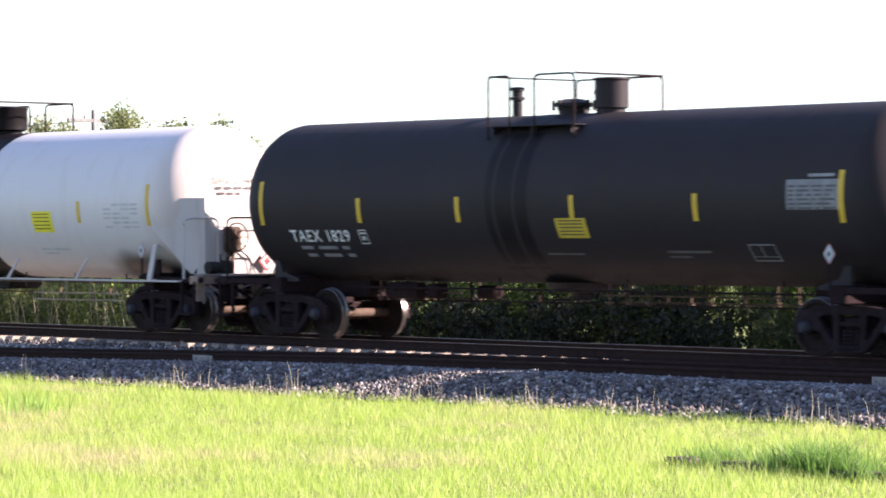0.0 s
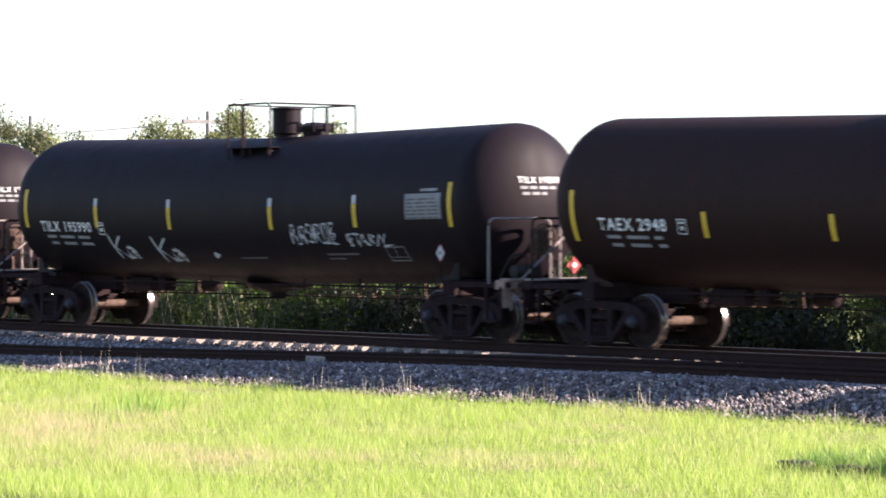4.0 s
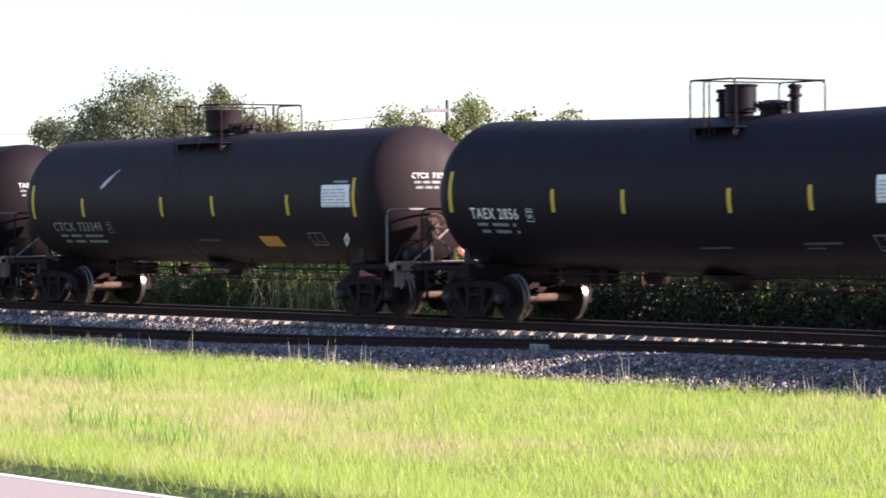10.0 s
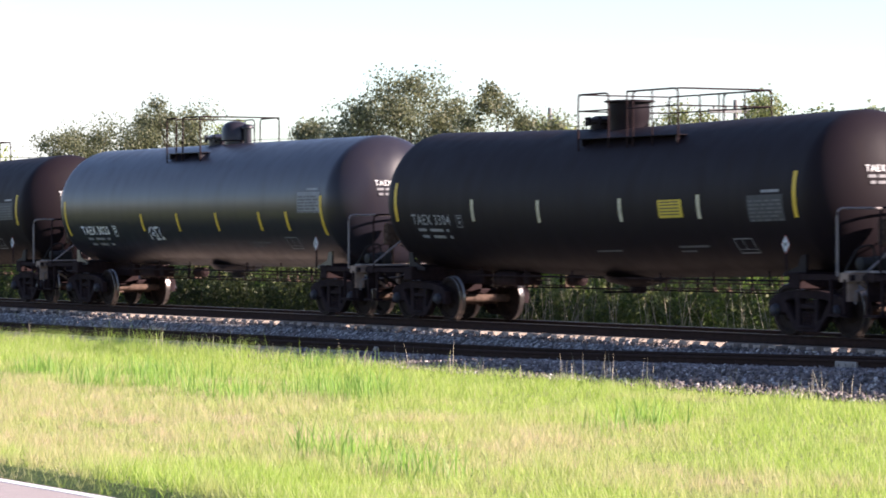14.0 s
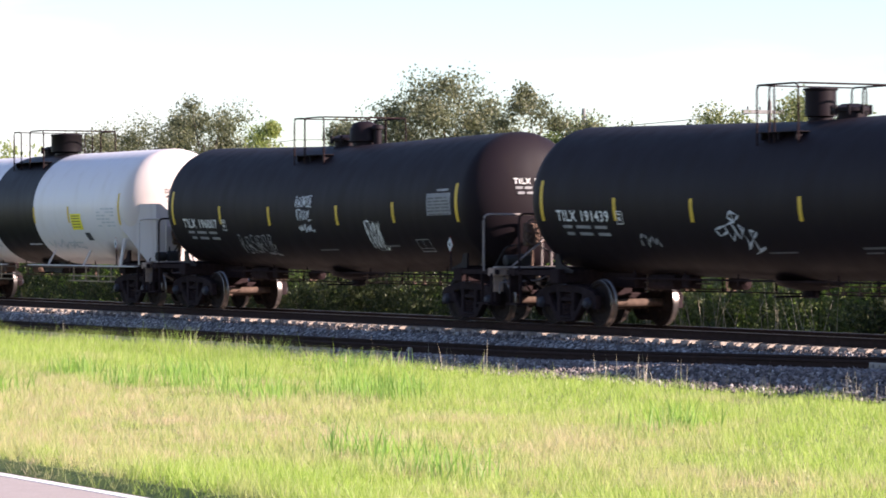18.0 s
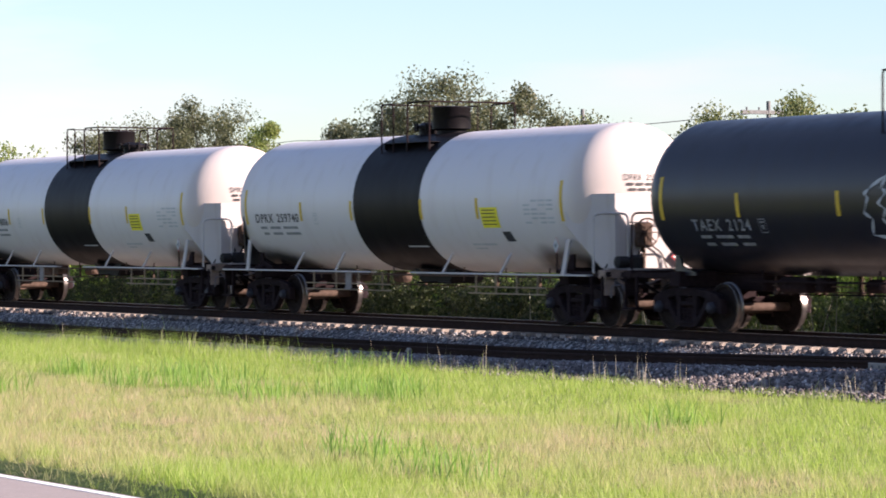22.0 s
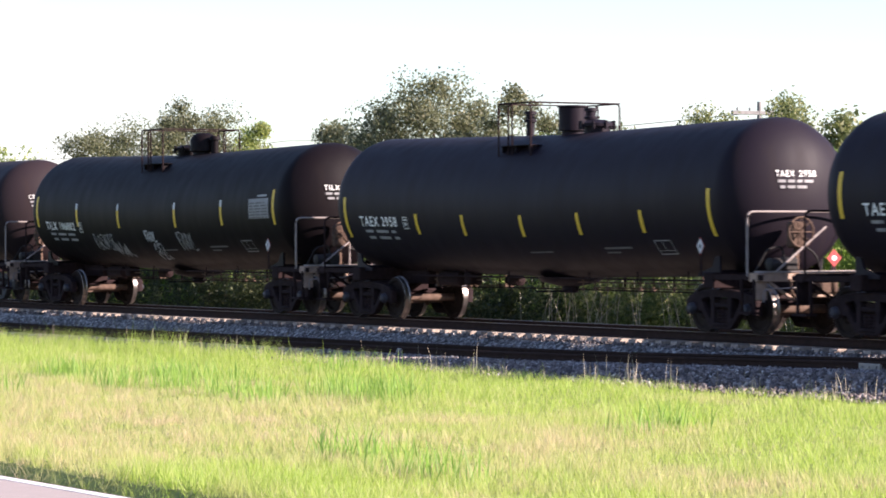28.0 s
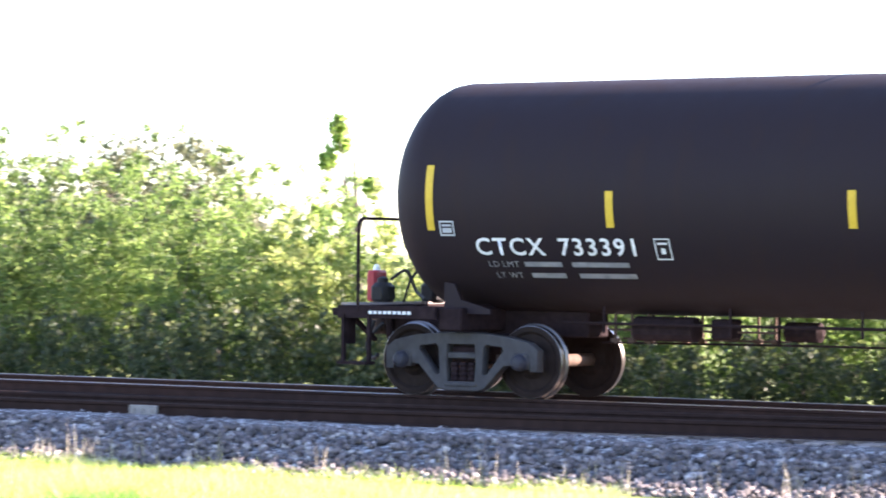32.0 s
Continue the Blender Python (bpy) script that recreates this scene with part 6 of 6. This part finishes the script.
def add(u, *args, rail=(-2.4, 2.2), **kw):
    """rail: ends of the top railing as seen aslant; its true ends lie further in by the slant of the view at that car."""
    wheels = []
    if rail is WHITE_RAIL:
        kw["rail"] = rail
        TRAIN.append((tank_car(*args, wheels=wheels, **kw), u, wheels))
        return
    k = 1.15 if u > 150 else 1.35 if u > 60 else 1.5 if u > 20 else 1.72
    a, b = rail[0] + 0.95 + 0.42 * k, rail[1] - 0.95 - 0.56 * k
    if b - a < 1.3:
        a, b = (a + b) / 2 - 0.65, (a + b) / 2 + 0.65
    kw["rail"] = (round(a, 2), round(b, 2))
    TRAIN.append((tank_car(*args, wheels=wheels, **kw), u, wheels))


def white_car(u, number, tags=(), marks=DPRX_MARKS, yellow=(3.96, 4.68), plate=True, flip=False, dome=0.1):
    add(u, "DPRX  " + number, WHITE, "white tank car with a black belly band, weathered", marks, (-6.75, -4.5), yellow=yellow, dome=dome, rail=WHITE_RAIL, housing="drum", white=True, tags=tags, plate=plate, flip=flip, size=WHITE_SIZE)


def tilx_car(u, number, tags=(), marks=TILX_MARKS, low=False, housing="bonnet", rail=(-2.5, 2.0), panel_mat=None, tips=False, text_top=2.30, dome=0.3, flip=False, coat=None):
    add(u, "TILX  " + number, coat or BLACK, "glossy black tank car with yellow side stripes", marks, (-6.7, -4.75), panel=(5.95, 7.0), housing=housing, rail=rail, tags=tags, low=low, panel_mat=panel_mat, dome=dome, tips=tips, bent=0.12, text_top=text_top, panel_z=2.55, flip=flip)


def train():
    G, F, P = PANELGREY, LETTERFADED, PANELMID
    add(290.85, "TAEX 1830", BLACK, "black tank car at the head of the view", TAEX_MARKS, (-6.5, -4.8), panel=(6.1, 7.2), rail=(-2.3, 1.9), bent=0.12)
    add(272.83, "TAEX  1829", DUSTYBLACK, "black insulated tank car with raised jacket bands and a yellow decal", (-4.4, -1.7, 1.2, 4.1), (-6.5, -4.8), panel=(6.1, 7.2), panel_mat=P, yellow=(0.75, 1.5), dome=0.7, rail=(-2.75, 2.45),
        housing="small", ribs=True, extra_vent=(-1.7,), decal_z=2.08, flip=True, stain=(-1.0, 0.05))
    white_car(254.77, "259465", marks=(-4.35, -1.85, 1.44, 4.9), yellow=(3.2, 3.92), plate=False)
    white_car(236.88, "259467")
    add(219.02, "TAEX 1378", SLATE, "slate-grey tank car with a dark middle section", (-4.5, -1.5, 1.7, 4.6), (-6.5, -4.8), panel=(5.55, 6.65), yellow=(2.85, 3.65), dome=1.1, rail=(-1.75, 2.75), ribs=True, extra_vent=(-1.6, 2.0), panel_mat=P, band=(-2.3, 2.4), text_top=2.42, panel_z=2.38, decal_z=2.44, patch=(1.9, 4.3), flip=True)
    add(201.03, "TAEX 2948", REDBROWN, "rust-brown tank car with low yellow stripes", (-3.95, -1.0, 1.7, 3.3, 5.0), (-6.6, -4.9), panel=(6.2, 7.2), yellow=(3.9, 4.5), dome=0.2, rail=(-1.4, 2.8), low=True, bent=0.12, text_top=2.32, lift=0.05, panel_z=2.36, panel_mat=RUSTPANEL)
    tilx_car(183.15, "195990", (("ka", -4.2, -3.3, 1.52, 2.05, G), ("ka", -2.6, -1.6, 1.5, 2.03, G), ("block", 2.3, 3.75, 1.85, 2.32, G), ("marks", 4.05, 5.4, 1.82, 2.08, G), ("slash", -0.55, -0.35, 1.68, 1.70, G)), housing="small", rail=(-1.7, 2.75), panel_mat=P, tips=True)
    tilx_car(165.04, "195988", rail=(-2.7, 1.8), low=False, panel_mat=P)
    tilx_car(147.33, "195955", (("wave", -4.2, -2.6, 1.65, 2.0, F), ("block", -2.2, 0.0, 1.62, 2.0, F), ("loop", 1.0, 2.8, 1.45, 2.2, F)), low=True, housing="small", rail=(-1.1, 1.9), tips=True, text_top=2.28)
    white_car(129.45, "259475", flip=True, dome=-0.1)
    add(111.55, "TAEX 2953", GREY, "slate-grey tank car with faded lettering", (-5.0, -2.0, 1.1, 4.4), (-6.4, -4.8), panel=(5.6, 6.7), dome=0.0, rail=(-2.5, 1.3), housing="bonnet", faded=True, stain=(-0.95, -0.35), size=(2.61, 1.55))
    tilx_car(93.04, "196044", low=True, rail=(-2.3, 1.5), panel_mat=F, tips=True, text_top=2.28, tags=(("loop", -1.0, 0.1, 1.52, 1.78, F), ("jag", 6.1, 7.0, 1.5, 1.78, F)), coat=DEEPBLACK)
    add(75.08, "TAEX 2856", BLUEBLACK, "blue-black tank car with a bright white panel", (-3.8, -1.6, 1.5, 3.7), (-6.6, -5.0), panel=(5.4, 6.5), panel_mat=PANELWHITE, dome=0.1, rail=(-1.55, 2.85), extra_vent=(-0.42, 1.62), bent=0.12, lift=0.08, text_top=2.33)
    add(57.00, "CTCX  733349", BROWN, "dark brown tank car with an orange decal", (-4.7, -0.9, 1.4, 4.6), (-6.4, -4.0), panel=(6.0, 7.1), panel_mat=PANELWHITE, yellow=(3.0, 3.8), orange=True, dome=-0.5, rail=(-2.55, 2.95), housing="drum", flip=True, faded=True, ribs=True, tags=(("slash", -3.8, -3.1, 2.88, 3.32, PANELGREY),))
    add(39.11, "TAEX 3099", BLACK, "black tank car with a long top platform and double railing", TAEX_MARKS, (-6.8, -5.1), panel=(5.8, 6.9), yellow=(2.9, 3.7), dome=0.5, rail=(-4.7, 2.6), housing="wide", double=True, faded=True, bent=0.12, text_top=2.31, panel_z=2.34, decal_z=2.40)
    white_car(21.39, "259706")
    tilx_car(3.34, "196011", (("wave", 0.5, 1.6, 1.5, 1.8, F), ("jag", 2.6, 3.0, 1.65, 1.85, F)), rail=(-2.6, 2.0), panel_mat=P, tips=True)
    add(-14.56, "TAEX 3304", BLACK, "black tank car with a long top platform and double railing", TAEX_MARKS, (-6.6, -5.0), panel=(5.8, 6.9), yellow=(2.9, 3.7), dome=-0.3, rail=(-2.2, 4.9), housing="wide", double=True, faded=True, bent=0.12, text_top=2.31, panel_z=2.34, decal_z=2.40)
    add(-32.51, "TAEX 3020", GLOSSBLUE, "blue-black tank car with low stripes and white stencil plates", (-2.5, -0.4, 1.8, 4.1, 5.5), (-6.4, -4.7), panel=(6.1, 7.2), panel_mat=P, low=True, dome=-0.1, rail=(-3.5, 2.0), housing="bonnet",
        tags=(("loop", -2.3, -1.5, 1.75, 2.1, G),), size=(2.61, 1.53))
    tilx_car(-50.45, "319270", rail=(-2.3, 2.3), housing="small")
    add(-68.49, "GATX 33117", BLACK, "black tank car with low yellow stripes and a grey panel", (-4.8, -1.5, 1.7, 4.5), (-6.7, -4.9), panel=(5.9, 7.0), dome=0.0, rail=(-1.8, 2.9), low=True, bent=0.1, text_top=2.32)
    tilx_car(-86.53, "191439", (("arch", -3.85, -3.2, 1.7, 2.02, F), ("bubble", -1.15, 0.3, 1.62, 2.42, G)), housing="small", rail=(-1.8, 2.9), panel_mat=P, text_top=2.38)
    tilx_car(-104.55, "196007", (("block", -3.8, -1.9, 1.45, 2.0, F), ("block", -0.35, 0.5, 2.62, 2.92, G), ("marks", -0.3, 0.45, 2.32, 2.6, G), ("wave", -0.25, 0.5, 2.05, 2.3, G), ("marks", 3.0, 3.75, 1.6, 2.3, LETTERWHITE)), rail=(-2.9, 2.2), panel_mat=P)
    white_car(-122.36, "259803", (("wave", -4.0, -1.9, 1.55, 1.85, PANELGREY), ("wave", 1.8, 4.2, 1.5, 1.85, PANELGREY)))
    add(-140.72, "TAEX 3475", BLACK, "black tank car with a long top platform and double railing", TAEX_MARKS, (-6.7, -5.1), panel=(5.8, 6.9), yellow=(2.9, 3.7), dome=0.7, rail=(-4.9, 2.3), housing="wide", double=True, faded=True, bent=0.12, text_top=2.31, panel_z=2.34, decal_z=2.40)
    add(-158.82, "TAEX  2124", GLOSSBLUE, "glossy blue-black tank car with yellow graffiti", (-4.7, -1.6, 1.5, 4.6), (-6.3, -4.4), panel=(5.9, 6.9), panel_mat=P, yellow=(1.1, 1.8), dome=-0.1, rail=(-2.5, 3.2), extra_vent=(2.0,), faded=True, stain=(-0.15, 0.62),
        tags=(("flame", -0.85, -0.15, 1.8, 2.9, PANELGREY), ("flame", 0.75, 1.35, 2.05, 2.86, PANELGREY)), text_top=2.16)
    white_car(-176.91, "259740")
    white_car(-195.13, "259806", flip=True, dome=-0.1)
    white_car(-213.35, "259488")
    white_car(-231.64, "259746", (("marks", 2.1, 3.2, 1.55, 1.88, PANELDIM), ("block", 3.5, 4.7, 1.55, 1.95, PANELDIM), ("marks", 5.3, 6.4, 1.52, 1.85, PANELGREY)))
    add(-250.17, "TAEX 2951", DEEPRED, "rust-brown tank car with low yellow stripes", (-4.4, -1.8, 0.5, 2.6, 5.0), (-6.7, -5.1), panel=(6.2, 7.3), yellow=(3.25, 3.95), dome=0.1, rail=(-3.0, 2.0), low=True, housing="bonnet", bent=0.12, text_top=2.32, panel_z=2.34, decal_z=2.42, panel_mat=RUSTPANEL)
    add(-268.41, "TAEX 3040", BLUEBLACK, "blue-black tank car covered with white graffiti letters", (-4.5, -1.7, 1.8, 4.7), (-6.6, -4.9), panel=(5.4, 6.6), panel_mat=P, dome=0.4, rail=(-3.0, 2.2), extra_vent=(-1.2,),
        tips=True, stain=(-0.85, -0.25), words=(("FUMO", -4.5, -2.55, 2.1, 1.47), ("HOOPHTZM", -0.05, 5.0, 1.97, 1.42)), text_top=2.42, panel_z=2.52)
    add(-287.00, "TAEX 2958", BLUEBLACK, "blue-black tank car with low yellow stripes", (-4.0, -2.0, 0.4, 2.6, 4.9), (-6.6, -4.9), dome=0.1, rail=(-2.6, 1.9), low=True, extra_vent=(-1.6, 0.8), bent=0.12, text_top=2.33)
    tilx_car(-305.14, "196002", (("block", -3.7, -2.4, 1.55, 2.05, F), ("wave", -2.6, -1.7, 1.4, 1.95, F), ("marks", -0.3, 0.35, 1.85, 2.15, G), ("loop", -0.1, 0.5, 1.4, 1.85, F), ("marks", 1.6, 2.5, 1.6, 2.1, F)), rail=(-2.7, 1.9), panel_mat=P, tips=True, coat=DEEPBLACK)
    add(-323.34, "CTCX  733391", BROWN, "dark brownish-black tank car, the last of the train", (-4.6, -1.3, 1.1, 4.6), (-6.62, -4.3), panel=(5.9, 7.0), panel_mat=P, yellow=(2.53, 3.25), orange=True, dome=0.7, rail=(-2.6, 2.6), housing="wide", ribs=True, grey=True, stain=(-0.9, 0.3))


def rear_fittings():
    """Marker, stencils and brake gear at the rear end of the last car."""
    car = TRAIN[-1][0]
    bm = bmesh.new()
    box(bm, (-9.08, YC - 0.24, 1.20), (-8.93, YC + 0.06, 1.62), 0, 0.03)
    part("end_marker", bm, RED, car, "red end-of-train marker box")
    bm = bmesh.new()
    box(bm, (-9.05, YC - 0.17, 0.78), (-9.0, YC - 0.05, 1.06), 0, 0.015)
    part("marker_bracket", bm, RED, car, "red bracket on the coupler")
    bm = bmesh.new()
    lathe(bm, [(1.62, 0.05), (1.66, 0.045), (1.70, 0.02)], 10, at=(-9.0, YC - 0.1, 0))
    part("marker_lamp", bm, PANELWHITE, car, "small clear lamp on the marker box")
    bm = bmesh.new()
    box(bm, (-8.72, YC - 0.7, 1.18), (-8.46, YC - 0.4, 1.46), 0, 0.06)
    lathe(bm, [(1.45, 0.08), (1.52, 0.07), (1.54, 0.02)], 12, at=(-8.60, YC - 0.55, 0))
    tube(bm, rounded([(-8.5, YC - 0.5, 1.5), (-8.25, YC - 0.5, 1.66), (-8.1, YC - 0.5, 1.35), (-7.7, YC - 0.9, 1.25)], 0.1), 0.022, 6)
    tube(bm, rounded([(-8.9, YC - 0.3, 0.95), (-9.0, YC - 0.35, 0.6), (-8.85, YC - 0.4, 0.42), (-8.7, YC - 0.5, 0.5)], 0.1), 0.028, 6)
    part("control_valve", bm, HOSE, car, "dark brake control valve with hoses")
    bm = many_skins([(-7.12, -6.9, 2.25, 2.27), (-7.12, -6.9, 2.08, 2.10), (-7.12, -7.10, 2.1, 2.25), (-6.92, -6.9, 2.1, 2.25), (-7.08, -6.94, 2.20, 2.225), (-7.08, -6.94, 2.12, 2.18)])
    tagged(part("square_stencil", bm, PANELGREY, car, "small square stencil", False), kind="stuff")
    lettering("LD LMT", -6.50, -6.05, 1.765, 1.695, LETTERFADED, car, 0.0, 0.0, "small stencilled words")
    lettering("LT WT", -6.44, -6.05, 1.625, 1.555, LETTERFADED, car, 0.0, 0.0, "small stencilled words")
    bm = bmesh.new()
    x = -8.22
    while x < -7.62:
        box(bm, (x, YC - 1.437, 1.06), (x + 0.05, YC - 1.422, 1.10))
        x += 0.075
    tagged(part("sill_stencil", bm, LETTERWHITE, car, "row of small white characters on the sill", False), kind="stuff")
    bm = bmesh.new()
    box(bm, (-8.72, YC - 1.425, 1.0), (-7.2, YC - 1.36, 1.17), 0, 0.008)
    part("side_sill", bm, FRAME, car)


def motions():
    """Rolls the train along the track and turns its wheels while they pass."""
    for car, u, wheels in TRAIN:
        walk(car, [(t, pose(u + train_shift(t), 0, 0)) for t in list(range(32)) + [31.3, 31.6, 31.8, 32]])
        seen = [k / 30 for k in range(0, 961) if -100 < u + train_shift(k / 30) < 2]
        if not seen:
            continue
        for w, dx in wheels:
            turn0 = seen[0]
            rows = [(t, pose(dx, 0, WHEEL_R, 0, math.degrees((train_shift(t) - train_shift(turn0)) / WHEEL_R) % 360, 0)) for t in seen]
            if seen[0] > 0.001:
                rows = [(0, rows[0][1])] + rows
            if seen[-1] < 31.999:
                rows = rows + [(32, rows[-1][1])]
            walk(w, rows)


ground_sheet()
road()
ballast_bed()
main_track, side_track = tracks()
train()
rear_fittings()
vegetation()
poles()
old_timber()
dry_twigs()
weeds()
verge_grass()
ballast_stones()
ties(main_track, side_track)
motions()
